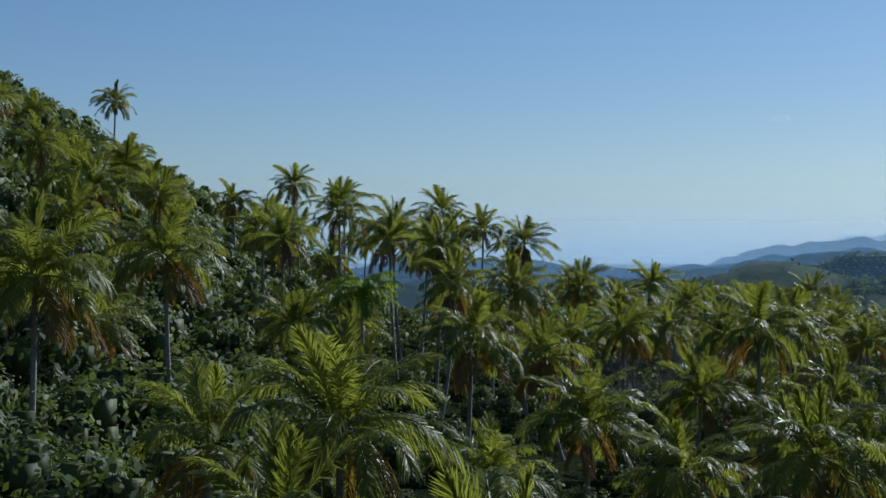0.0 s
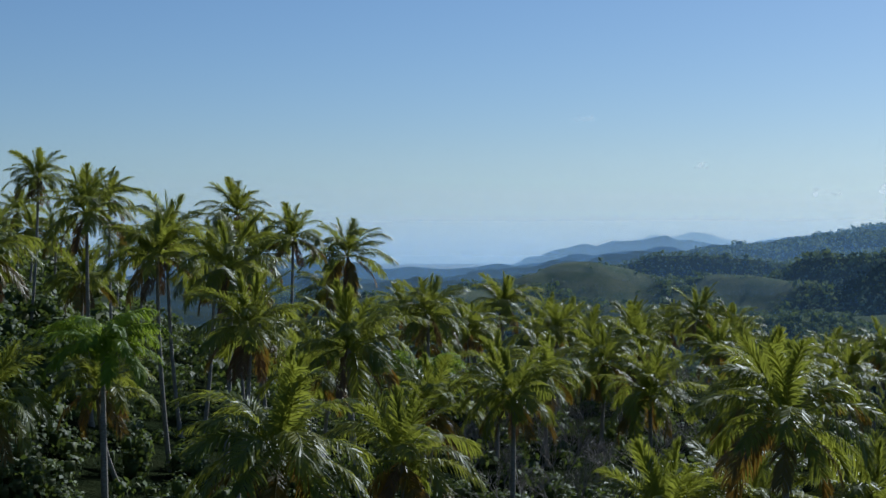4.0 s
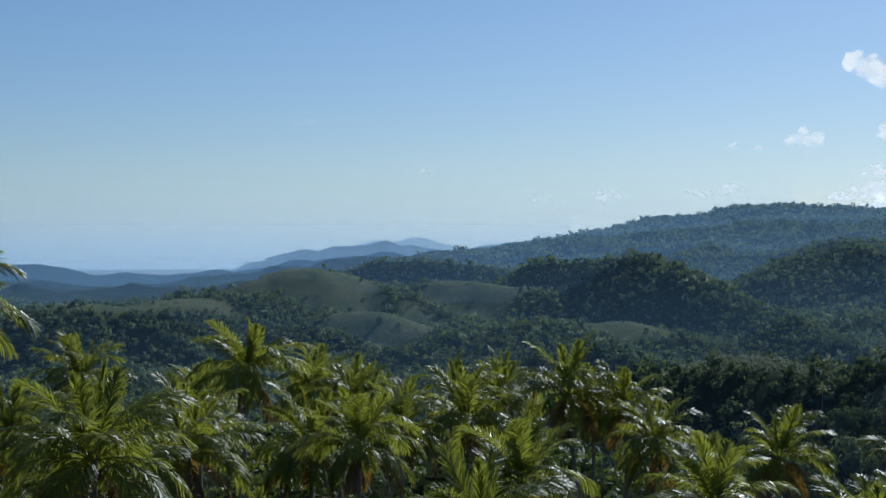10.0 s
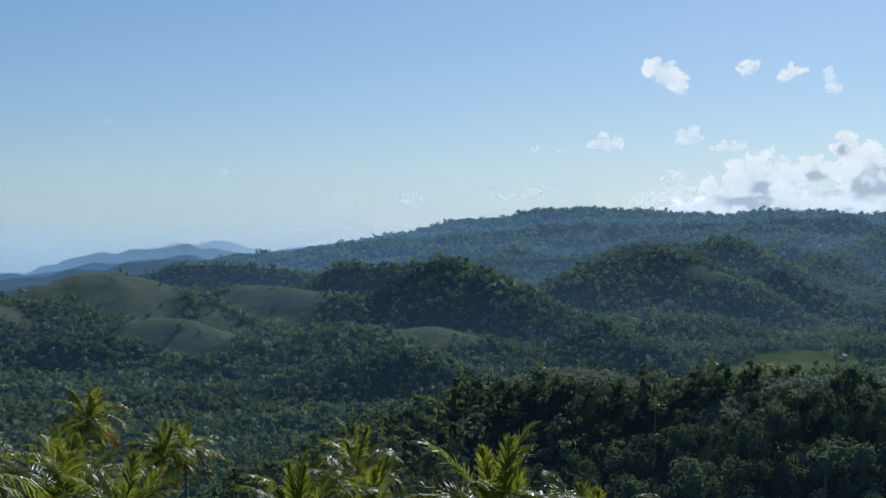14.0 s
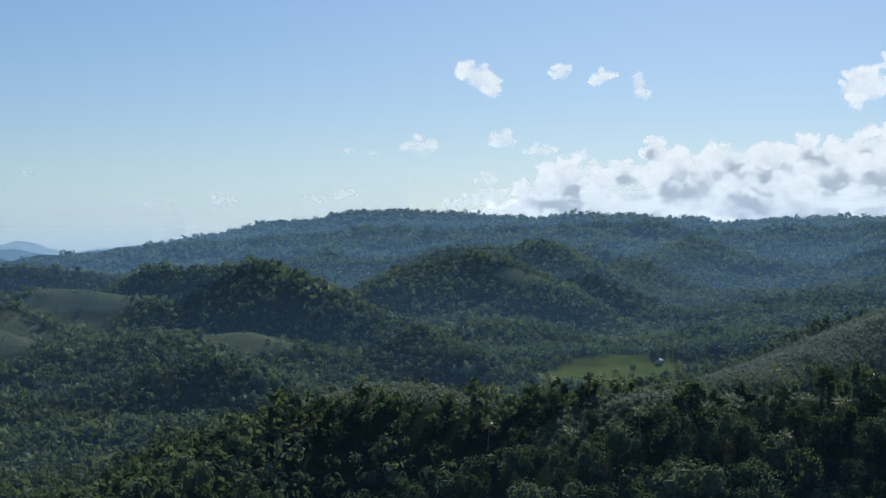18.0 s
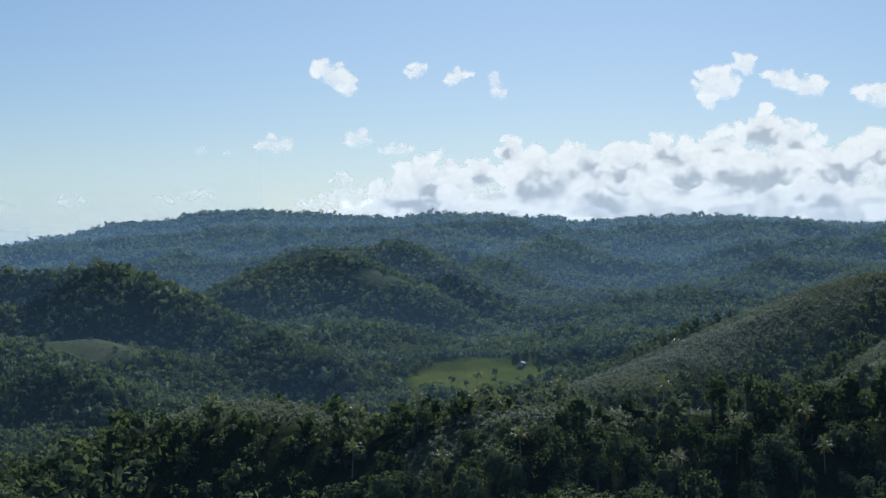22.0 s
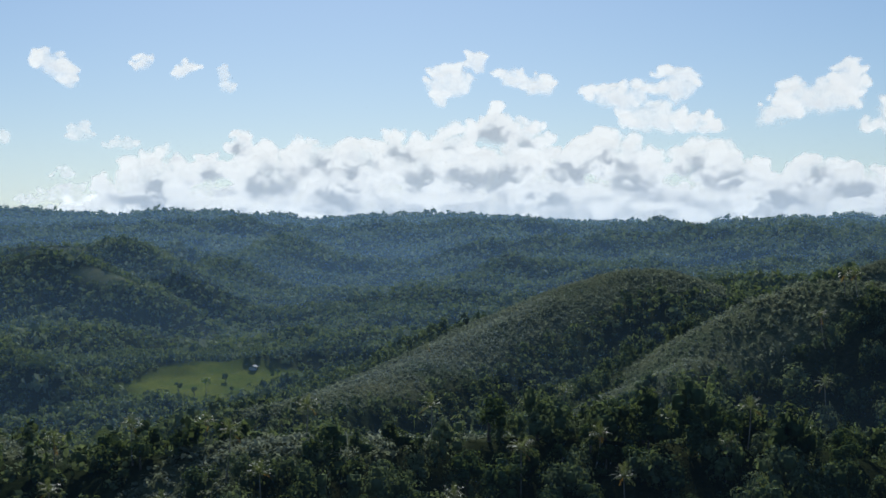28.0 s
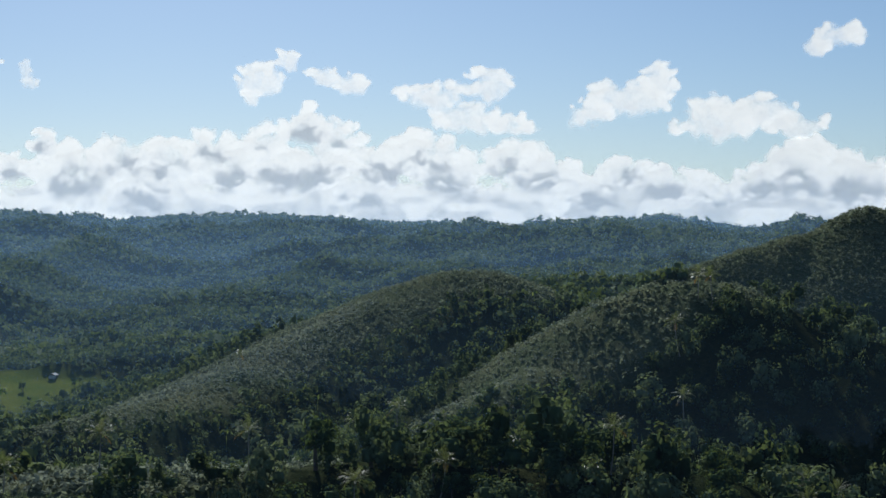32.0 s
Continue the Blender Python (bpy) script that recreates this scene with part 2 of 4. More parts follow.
crest("dark_right", 0.64, 12, [(986, 768, -3), (1020, 744, 10), (1039, 726, 18), (1059, 705, 21), (1071, 701, 26), (1075, 692, 36), (1083, 671, 32), (1091, 647, 22)])
crest("coast", 0.3, 30, [(-83, 4265, -10), (122, 4274, -20), (206, 4273, -17), (263, 4272, -24), (291, 4271, -38), (362, 4267, -43), (434, 4261, -35), (506, 4254, -42), (594, 4243, -39), (644, 4236, -38), (674, 4232, -29), (696, 4228, -41), (769, 4215, -31), (871, 4195, -28), (988, 4169, -31), (1133, 4131, -29), (1249, 4097, -29)])
crest("mountain", 0.55, 8, [(732, 4506, -53), (758, 4502, -44), (780, 4498, -25), (814, 4493, -10), (846, 4487, -10), (872, 4483, 6), (912, 4475, 12), (946, 4468, 24), (965, 4464, 29), (1000, 4457, 23), (1021, 4452, 32), (1042, 4447, 38), (1082, 4438, 35), (1124, 4427, 32), (1162, 4417, 40), (1186, 4411, 46), (1224, 4401, 32), (1279, 4385, 21), (1339, 4367, 11), (1397, 4348, -2)])
crest("mountain_back", 0.45, 12, [(1127, 4705, 29), (1200, 4687, 45), (1230, 4679, 55), (1259, 4671, 49), (1298, 4660, 55), (1337, 4649, 67), (1372, 4639, 62), (1420, 4624, 44), (1465, 4610, 33), (1502, 4598, 25), (1532, 4588, 35), (1561, 4578, 42), (1625, 4555, 48), (1704, 4525, 53), (1767, 4501, 62), (1830, 4475, 68)])


def crest_height(x, y, k, r, line):
    """Height of one ridge, its crest less its side slope, and the way to the crest."""
    best, near = np.full(np.shape(x), -1e9), np.full(np.shape(x), 1e9)
    for (ax, ay, az), (bx, by, bz) in zip(line, line[1:]):
        dx, dy = bx - ax, by - ay
        s = np.clip(((x - ax) * dx + (y - ay) * dy) / (dx * dx + dy * dy), 0, 1)
        d = np.hypot(x - ax - s * dx, y - ay - s * dy)
        best = np.maximum(best, az + s * (bz - az) - k * (np.sqrt(d * d + r * r) - r))
        near = np.minimum(near, d)
    return best, near


def grove_height(x, y):
    z = -15.0 + 0.58 * softplus(-10 - 0.07 * (228 - y) - x + 6, 8.0)
    z = z - 0.05 * softplus(y - 240, 8.0) - 0.30 * softplus(y - 330, 8.0) - 0.22 * softplus(x - 64, 8.0)
    return z


def height(x, y):
    x, y = np.asarray(x, float), np.asarray(y, float)
    far = np.hypot(x, y)
    h = -107 + 19 * np.clip((0.62 * x + 0.78 * y - 1570) / 140, 0, 1) + 22 * np.exp(-((x - 330) ** 2 + (y - 450) ** 2) / 150 ** 2) + grain(x, y, 300, 1) * 5
    off = np.full(np.shape(x), 1e9)
    for _, k, r, line in CRESTS:
        up, near = crest_height(x, y, k, r, line)
        h = smooth_max(h, up, 1.5 if r < 15 else 3.0)
        off = np.minimum(off, near)
    h = h + grain(x, y, 120, 2) * np.clip(far / 400, 0, 5) * 0.9 + grain(x, y, 45, 3) * np.clip(far / 900, 0.15, 2) * 0.9
    u, w = 0.94 * x + 0.34 * y, 0.34 * x - 0.94 * y  # spurs run down toward the west
    spurs = 22 * (0.40 - np.abs(grain(u * 0.6, w, 170, 11))) + 11 * (0.42 - np.abs(grain(u * 0.7, w, 70, 12))) + 5 * (0.4 - np.abs(grain(u, w, 34, 13)))
    h = h + spurs * np.clip((far - 950) / 500, 0, 1) * np.clip(0.10 + (off - 45) / 130, 0.10, 1) * (1 - 0.7 * np.clip(lushness(x, y), 0, 1)) * (1 - 0.6 * np.clip(openness(x, y) * 2, 0, 1))
    folds = 48 * (0.36 - np.abs(grain(u * 0.45, w, 330, 21))) + 22 * (0.40 - np.abs(grain(u * 0.7, w, 130, 22)))
    h = h + folds * np.clip((far - 2350) / 300, 0, 1) * np.clip((4150 - far) / 200, 0, 1) * np.clip((off - 30) / 170, 0, 1)
    h = h + (grain(x, y, 230, 9) * 9 - np.abs(grain(x, y, 170, 10)) * 9 + 2) * np.clip((far - 1500) / 1500, 0, 1) * np.where(far > 4000, np.clip(off / 120, 0.1, 1), 1)
    dells = -2.5 + 13 * (0.30 - np.abs(grain(x * 0.6 + y * 0.8, x - y, 95, 17))) + 5 * (0.4 - np.abs(grain(x, y, 40, 18)))
    h = h + dells * np.clip((x + y - 560) / 120, 0, 1) * np.clip((1000 - far) / 200, 0, 1) * np.clip((off - 12) / 40, 0, 1) * (1 - np.clip(openness(x, y) * 2, 0, 1))
    h = h + (grain(x, y, 90, 15) * 6 + 12 * (0.4 - np.abs(grain(x, y, 55, 16)))) * np.clip((far - 4300) / 100, 0, 1) * np.clip(off / 120, 0.15, 1)
    h = smooth_max(h, np.clip(grove_height(x, y), -200, 34), 2.0)
    return h + grain(x, y, 9, 4) * 0.25


def mesh_from(name, verts, faces, mat, smooth=True, tone=None):
    """A mesh from arrays of places (and, in six columns, of normals) and of triangles or quads; tone is a value for each place."""
    me = bpy.data.meshes.new(name)
    verts, faces = np.asarray(verts, np.float32), np.asarray(faces, np.int32)
    normals, verts = (verts[:, 3:], np.ascontiguousarray(verts[:, :3])) if verts.shape[1] == 6 else (None, verts)
    n = faces.shape[1]
    me.vertices.add(len(verts))
    me.vertices.foreach_set("co", verts.ravel())
    me.loops.add(faces.size)
    me.loops.foreach_set("vertex_index", faces.ravel())
    me.polygons.add(len(faces))
    me.polygons.foreach_set("loop_start", np.arange(0, faces.size, n, dtype=np.int32))
    me.polygons.foreach_set("use_smooth", np.full(len(faces), smooth))
    me.update(calc_edges=True)
    if normals is not None:
        me.attributes.new("custom_normal", "FLOAT_VECTOR", "POINT").data.foreach_set("vector", np.ascontiguousarray(normals).ravel())
    if tone is not None:
        me.attributes.new("tone", "FLOAT", "POINT").data.foreach_set("value", np.asarray(tone, np.float32))
    me.materials.append(mat)
    return me


def land_material():
    """Leaf litter in the woods, dry grass in the open, fresh grass in the pasture."""
    m, nt, out = material("land")
    tex = nt.nodes.new("ShaderNodeTexCoord")
    fine = node(nt, "ShaderNodeTexNoise", Scale=0.5, Detail=8.0, Roughness=0.75)
    wide = node(nt, "ShaderNodeTexNoise", Scale=0.03, Detail=6.0, Roughness=0.65)
    for n in (fine, wide):
        nt.links.new(tex.outputs["Object"], n.inputs["Vector"])
    litter = ramp(nt, fine.outputs["Fac"], [(0.3, (0.016, 0.024, 0.012)), (0.7, (0.050, 0.058, 0.028))])
    grass = ramp(nt, fine.outputs["Fac"], [(0.3, (0.080, 0.098, 0.058)), (0.7, (0.180, 0.195, 0.118))])
    fresh = ramp(nt, fine.outputs["Fac"], [(0.3, (0.090, 0.120, 0.022)), (0.7, (0.190, 0.215, 0.050))])
    worn = ramp(nt, wide.outputs["Fac"], [(0.35, (0.70, 0.80, 0.70)), (0.65, (1.15, 1.05, 0.95))])

    def blend(fac, a, b, how="MIX"):
        mx = nt.nodes.new("ShaderNodeMix")
        mx.data_type, mx.blend_type = "RGBA", how
        if isinstance(fac, float):
            mx.inputs[0].default_value = fac
        else:
            nt.links.new(fac, mx.inputs[0])
        nt.links.new(a, mx.inputs[6])
        nt.links.new(b, mx.inputs[7])
        return mx.outputs[2]

    def cover(name):
        at = nt.nodes.new("ShaderNodeAttribute")
        at.attribute_name = name
        return at.outputs["Fac"]
    col = blend(cover("open"), litter, grass)
    col = blend(cover("lush"), col, fresh)
    col = blend(1.0, col, worn, "MULTIPLY")
    bsdf = node(nt, "ShaderNodeBsdfPrincipled", Roughness=0.95)
    bsdf.inputs["Specular IOR Level"].default_value = 0.0
    nt.links.new(col, bsdf.inputs["Base Color"])
    bp = node(nt, "ShaderNodeBump", Strength=1.0, Distance=1.2)
    nt.links.new(fine.outputs["Fac"], bp.inputs["Height"])
    nt.links.new(bp.outputs[0], bsdf.inputs["Normal"])
    nt.links.new(bsdf.outputs[0], out.inputs[0])
    return m


M_LAND = land_material()


GRASSY = [  # open grass or low scrub: centre, half sizes, turn in degrees
    (752, 848, 190, 44, 6), (835, 822, 50, 38, 0), (538, 570, 36, 27, -30), (562, 554, 16, 26, 0), (600, 804, 66, 18, 3), (500, 572, 16, 9, 20),
    (295, 677, 54, 12, -64), (668, 1590, 50, 75, 0), (1050, 700, 80, 100, 0), (455, 2075, 92, 98, 0), (375, 2085, 70, 50, 20), (560, 2200, 60, 60, 0), (440, 1755, 68, 80, 15),
    (660, 2065, 80, 75, 0), (1290, 1990, 22, 90, 8), (525, 1420, 14, 60, 0),
    (560, 1960, 30, 60, 0), (1470, 2400, 60, 20, -20), (365, 562, 60, 14, -8), (190, 1768, 110, 34, 22), (470, 575, 50, 9, 5),
]


def openness(x, y):
    """1 in the middle of open grass, 0 in the woods."""
    best = np.full(np.shape(x), -0.35)
    for cx, cy, rx, ry, turn in GRASSY:
        c, s = math.cos(radians(turn)), math.sin(radians(turn))
        u, w = ((x - cx) * c + (y - cy) * s) / rx, (-(x - cx) * s + (y - cy) * c) / ry
        best = np.maximum(best, 1.6 - 1.3 * np.sqrt(u * u + w * w))
    return best + 0.25 * grain(x, y, 30, 7) + 0.3 * grain(x, y, 75, 19) * np.clip((np.hypot(x, y) - 1200) / 300, 0, 1)


def lushness(x, y):
    u, w = 0.78 * (x - 925) - 0.62 * (y - 1318), 0.62 * (x - 925) + 0.78 * (y - 1318)
    return np.clip(3.0 - 2.6 * np.sqrt((u / 82) ** 2 + (w / 125) ** 2) + 0.5 * grain(x, y, 25, 6), 0, 1)


def build_ground():
    cx, cy = 20.0, 100.0
    ang = np.concatenate([np.arange(-30, -3, 0.4), np.arange(-3, 30, 0.18), np.arange(30, 85, 0.26), np.arange(85, 330, 3.0)])
    rad = np.concatenate([[0], np.geomspace(8, 250, 40), np.geomspace(254, 2900, 220), np.linspace(2912, 4790, 135), [4950]])
    a, r = np.meshgrid(np.radians(ang), rad)
    x, y = cx + r * np.sin(a), cy + r * np.cos(a)
    z = height(x, y)
    n, w = a.shape
    i, j = np.meshgrid(np.arange(n - 1), np.arange(w), indexing="ij")
    q = np.stack([i * w + j, i * w + (j + 1) % w, (i + 1) * w + (j + 1) % w, (i + 1) * w + j], -1).reshape(-1, 4)
    me = mesh_from("ground", np.stack([x, y, z], -1).reshape(-1, 3), q[:, ::-1], M_LAND)
    for name, values in (("open", np.clip(openness(x, y) * 2.5, 0, 1)), ("lush", lushness(x, y))):
        me.attributes.new(name, "FLOAT", "POINT").data.foreach_set("value", values.astype(np.float32).ravel())
    return tagged(new("ground", me), "rolling green hill country with grassy slopes and wooded valleys", "ground", kind="structure")


ground = build_ground()


# ---- palms ----
def part(name, me, parent, label="", m=None):
    ob = new(name, me)
    ob.parent = parent
    if m is not None:
        ob.matrix_basis = m
    if label:
        tagged(ob, label)
    return ob


def frond_mesh(rng, length, rise, fall, hang, mat, pairs=62, leaf=1.1, torn=0.03, twist=0.0, spread=1.0):
    """A feather leaf that grows along +x: it rises at that angle and bends over by fall; narrow leaflets hang from it by their own weight."""
    steps = 12
    ts = np.linspace(0, 1, steps + 1)
    angs = radians(rise) - radians(fall) * ts ** 1.4
    seg = length / steps
    px = np.concatenate([[0], np.cumsum(np.cos(angs[:-1]) * seg)])
    pz = np.concatenate([[0], np.cumsum(np.sin(angs[:-1]) * seg)])
    py = twist * length * ts ** 2
    v, f = [], []
    for t, x, y, z, a in zip(ts, px, py, pz, angs):
        w = 0.05 * (1 - 0.88 * t) + 0.006
        up = (-math.sin(a) * w * 0.8, math.cos(a) * w * 0.8)
        b = len(v)
        v += [(x, y - w, z), (x + up[0], y, z + up[1]), (x, y + w, z)]
        if b:
            f += [(b - 3, b - 2, b + 1), (b - 3, b + 1, b), (b - 2, b - 1, b + 2), (b - 2, b + 2, b + 1)]
    for side in (-1, 1):
        wave = rng.uniform(0, 6.28)
        for k in range(pairs):
            t = 0.17 + 0.83 * (k + rng.random()) / pairs
            if rng.random() < torn:
                continue
            x, y, z, a = (np.interp(t, ts, q) for q in (px, py, pz, angs))
            u = (t - 0.17) / 0.83
            ln = leaf * (0.5 + 0.6 * math.sin(math.pi * min(1.0, 0.12 + 0.70 * u)) ** 0.9) * (1 - 0.55 * max(0.0, u - 0.8) / 0.2) * rng.uniform(0.85, 1.1)
            fw = math.radians((62 - 30 * u) * spread + 7 * math.sin(wave + 9 * u) + rng.uniform(-7, 7))
            along = np.array([math.cos(a), 0, math.sin(a)])
            out = np.array([0, side, 0.0])
            norm = np.array([-math.sin(a), 0, math.cos(a)])
            d0 = along * math.cos(fw) + out * math.sin(fw) + norm * rng.uniform(0.05, 0.4)
            d0 /= np.linalg.norm(d0)
            droop = hang * rng.uniform(0.6, 1.25) * (0.6 + 0.5 * abs(math.sin(wave * 1.7 + 6 * u)))
            p0 = np.array([x, y, z])
            p1 = p0 + d0 * ln * 0.45 + np.array([0, 0, -0.14 * droop * ln])
            d1 = d0 + np.array([0, 0, -1.25 * droop])
            p2 = p1 + d1 / np.linalg.norm(d1) * ln * 0.58
            wv = np.cross(d0, norm)
            wv /= np.linalg.norm(wv)
            wv = wv + 0.5 * norm * rng.uniform(-1, 1)
            w = rng.uniform(0.027, 0.037)
            b = len(v)
            v += [tuple(p0 - wv * w * 0.6), tuple(p0 + wv * w * 0.6), tuple(p1 + wv * w), tuple(p1 - wv * w), tuple(p2)]
            f += [(b, b + 1, b + 2), (b, b + 2, b + 3), (b + 3, b + 2, b + 4)]
    return mesh_from("frond", np.array(v), np.array(f), mat, smooth=False)


rng = random.Random(5)
FRONDS = {
    "spear": [frond_mesh(rng, 3.4, 88, 10, 0.2, M_FROND, leaf=0.75, spread=0.45), frond_mesh(rng, 3.8, 82, 30, 0.3, M_FROND, leaf=0.9, spread=0.6)],
    "high": [frond_mesh(rng, 4.2, 74 - 5 * i, 48 + 18 * i, 0.45 + 0.1 * i, M_FROND, leaf=1.0, twist=rng.uniform(-0.14, 0.14), spread=0.8) for i in range(4)],
    "mid": [frond_mesh(rng, 4.3, 48 - 6 * i, 66 + 18 * i, 0.7 + 0.15 * i, M_FROND, leaf=1.1, twist=rng.uniform(-0.16, 0.16)) for i in range(4)],
    "low": [frond_mesh(rng, 4.1, 14 - 8 * i, 66 + 12 * i, 1.1 + 0.2 * i, M_FROND, leaf=1.1, torn=0.08, twist=rng.uniform(-0.16, 0.16)) for i in range(3)],
    "old": [frond_mesh(rng, 3.8, -20 - 6 * i, 52 + 8 * i, 1.5, M_FROND_OLD, leaf=1.0, torn=0.15) for i in range(3)],
    "dead": [frond_mesh(rng, 3.2, -55, 30, 1.6, M_FROND_DEAD, leaf=0.8, torn=0.35) for i in range(2)],
}
ROYAL = [frond_mesh(rng, 3.6, 74 - 24 * i, 105, 1.2, M_ROYAL, pairs=70, leaf=0.9) for i in range(3)]
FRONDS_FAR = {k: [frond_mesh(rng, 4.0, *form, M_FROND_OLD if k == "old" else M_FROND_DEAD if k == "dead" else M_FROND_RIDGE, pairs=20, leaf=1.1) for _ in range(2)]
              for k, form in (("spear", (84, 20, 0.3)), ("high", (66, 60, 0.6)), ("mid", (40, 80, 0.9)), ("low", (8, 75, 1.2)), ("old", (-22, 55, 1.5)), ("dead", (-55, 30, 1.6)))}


def trunk_mesh(rng, h, lean, r0, mat, bulge=0.0, sides=9):
    """A ringed trunk with a swollen foot that leans and curves back upright; its head is at the origin."""
    n = max(10, int(h * 2.2))
    v, f = [], []
    az = rng.uniform(0, 6.28)
    for i in range(n + 1):
        t = i / n
        off = lean * (1 - t) ** 2
        r = r0 * (1.0 - 0.38 * t) + r0 * 0.75 * max(0, 1 - t * 9) ** 2 + bulge * math.sin(math.pi * min(1, t * 1.2)) * r0
        r *= 1 + 0.05 * (i % 2)
        for k in range(sides):
            a = 2 * math.pi * k / sides
            v.append((off * math.cos(az) + r * math.cos(a), off * math.sin(az) + r * math.sin(a), -h + h * t))
    for i in range(n):
        for k in range(sides):
            b, c = i * sides + k, i * sides + (k + 1) % sides
            f.append((b, c, c + sides, b + sides))
    return mesh_from("trunk", np.array(v), np.array(f), mat)


def nut_mesh():
    bm = bmesh.new()
    bmesh.ops.create_icosphere(bm, subdivisions=2, radius=0.14)
    for v in bm.verts:
        v.co.z *= 1.25
        v.co.x *= 1 + 0.25 * v.co.z
    me = bpy.data.meshes.new("coconut")
    bm.to_mesh(me)
    bm.free()
    me.materials.append(M_NUT)
    return me


NUT = nut_mesh()


def frond_pose(az, size, tip=0.0, roll=0.0):
    return Matrix.Rotation(az, 4, "Z") @ Matrix.Rotation(-tip, 4, "Y") @ Matrix.Rotation(roll, 4, "X") @ Matrix.Translation((0.12, 0, 0)) @ Matrix.Diagonal((size, size, size, 1))


def palm(x, y, z, size=1.0, seed=0, lean=None, yellow=3, dead=1, full=1.0, label="", group="coconut palms of the grove", fronds=FRONDS):
    """A coconut palm whose crown's heart stands at x, y, z, rooted in the ground below."""
    r = random.Random(seed * 7 + 3)
    lean = r.uniform(0.3, 1.6) if lean is None else lean
    base = float(height(x, y))
    h = max(3.0, z - base + 0.5)
    thing = new("coconut_palm")
    thing.matrix_basis = pose(x, y, z, 0, 0, 0)
    tagged(thing, label or "tall coconut palm with arching green and a few yellowed fronds", "palm tree", group)
    part("trunk", trunk_mesh(r, h, lean, 0.17 * (0.8 + 0.2 * size), M_TRUNK), thing, "grey ringed palm trunk")
    turn, tilt = r.uniform(0, 6.28), r.uniform(0, 0.12)
    bend = Matrix.Rotation(tilt, 4, (math.cos(turn), math.sin(turn), 0))
    golden = 2.39996
    plan = [("spear", 3), ("high", int(8 * full)), ("mid", int(9 * full)), ("low", int(7 * full)), ("old", yellow), ("dead", dead)]
    k = r.randrange(20)
    for kind, count in plan:
        for _ in range(count):
            me = r.choice(fronds[kind])
            m = bend @ frond_pose(k * golden + r.uniform(-0.25, 0.25), size * r.uniform(0.74, 0.94), r.uniform(-0.14, 0.14), r.uniform(-0.35, 0.35))
            part("frond", me, thing, {"old": "yellowed drooping frond", "dead": "dead brown hanging frond"}.get(kind, ""), m)
            k += 1
    for n in range(4 if seed % 2 else 0):
        a = n * 1.3 + turn
        part("coconut", NUT, thing, "", pose(0.3 * math.cos(a), 0.3 * math.sin(a), -0.4 - 0.15 * (n % 2), 20, 0, 60 * n))
    return thing



# crown heart: x, y, z, size
PALMS = []
PALMS += [(-47.9, 228, 22, 1), (-18.7, 195.7, 8.4, 0.95), (-13, 205.5, 7, 0.9), (-0.1, 183.8, 4.7, 1), (9.4, 181.8, 1.0, 1.2), (4.3, 169, 2.5, 0.9), (29.3, 219.7, -3.6, 1.25), (50.6, 214.4, -5.2, 1.25), (42.4, 211.9, -6.6, 1.2), (1.8, 100, -5.6, 1.15), (-3, 46, -5.2, 1), (-14, 137, 1.2, 0.95), (63, 208, -9.3, 1.1), (55, 314, -10.5, 1.2), (59, 300, -12.5, 1.1), (48, 290, -12, 1.15), (66, 318, -14.5, 1.1), (40, 318, -13, 1.1), (19, 228, -4.5, 1.1), (-1.7, 163.9, 0.3, 1.1)]
PALMS += [(1.6, 174, 1.2, 1.05), (-5.4, 168.6, 2.6, 1.1), (8, 188.9, -2.2, 1), (14.9, 168.2, -3.5, 1.05), (0.9, 129, -2.7, 1), (5.5, 118.9, -3.1, 1), (20.8, 187.6, -5, 1), (29.8, 191, -5.3, 1), (50.5, 200.6, -7.1, 1), (14.8, 127.8, -6.3, 0.95), (24.3, 135.6, -7.1, 1), (32.1, 143.4, -9.1, 1), (47.4, 169.5, -8.1, 1.1), (-16.4, 92.6, -0.3, 1.1), (-18.2, 69.7, -1.1, 1.2), (-28.8, 121.6, 2.5, 1.1), (-38.5, 150.1, 10, 1.05), (-30.2, 162.2, 6.3, 1), (-17.2, 149, 2, 1)]
PALMS += [(-10.6, 159.6, 4.2, 1.1), (-5.1, 149.9, 1.2, 1.1), (-0.2, 140, 0.4, 1.1), (7.8, 84.6, -9.1, 1.1), (17.9, 108.5, -9.9, 1.1), (22.7, 112.7, -10.2, 1.1), (28.1, 111.5, -10.1, 1.1), (11.4, 74.1, -10.5, 1), (2.2, 72, -10.7, 1), (25, 91.6, -11.3, 1.1), (15.9, 179.3, -5.3, 1.1), (30, 172.4, -6.9, 1.15), (36.8, 186.4, -6.8, 1.15), (42.6, 164.6, -7.2, 1.1), (20.5, 168.8, -7.4, 1.1), (-22, 97.5, -4.3, 1.1), (31.4, 136.4, -8, 1.1), (20.7, 92.7, -11.4, 1), (36.9, 231.7, -5.8, 1.1), (38.1, 226.3, -6.4, 1)]
PALMS += [(45.5, 224.1, -6.5, 1.1), (50.6, 227.6, -7, 1), (53.6, 211.9, -6, 1)]


def clear_of_path(x, y, gap):
    """True where a crown would not reach the air line of the flight."""
    return min(math.hypot(x - q[1], y - q[2]) for q in PATH) > gap


placed = []
for n, (x, y, z, s) in enumerate(PALMS):
    palm(x, y, z - (1.0 if y > 160 and x > 15 else 0.0), s, n, yellow=rng.choice((3, 4, 5, 6)), dead=rng.choice((1, 2, 3)))
    placed.append((x, y))

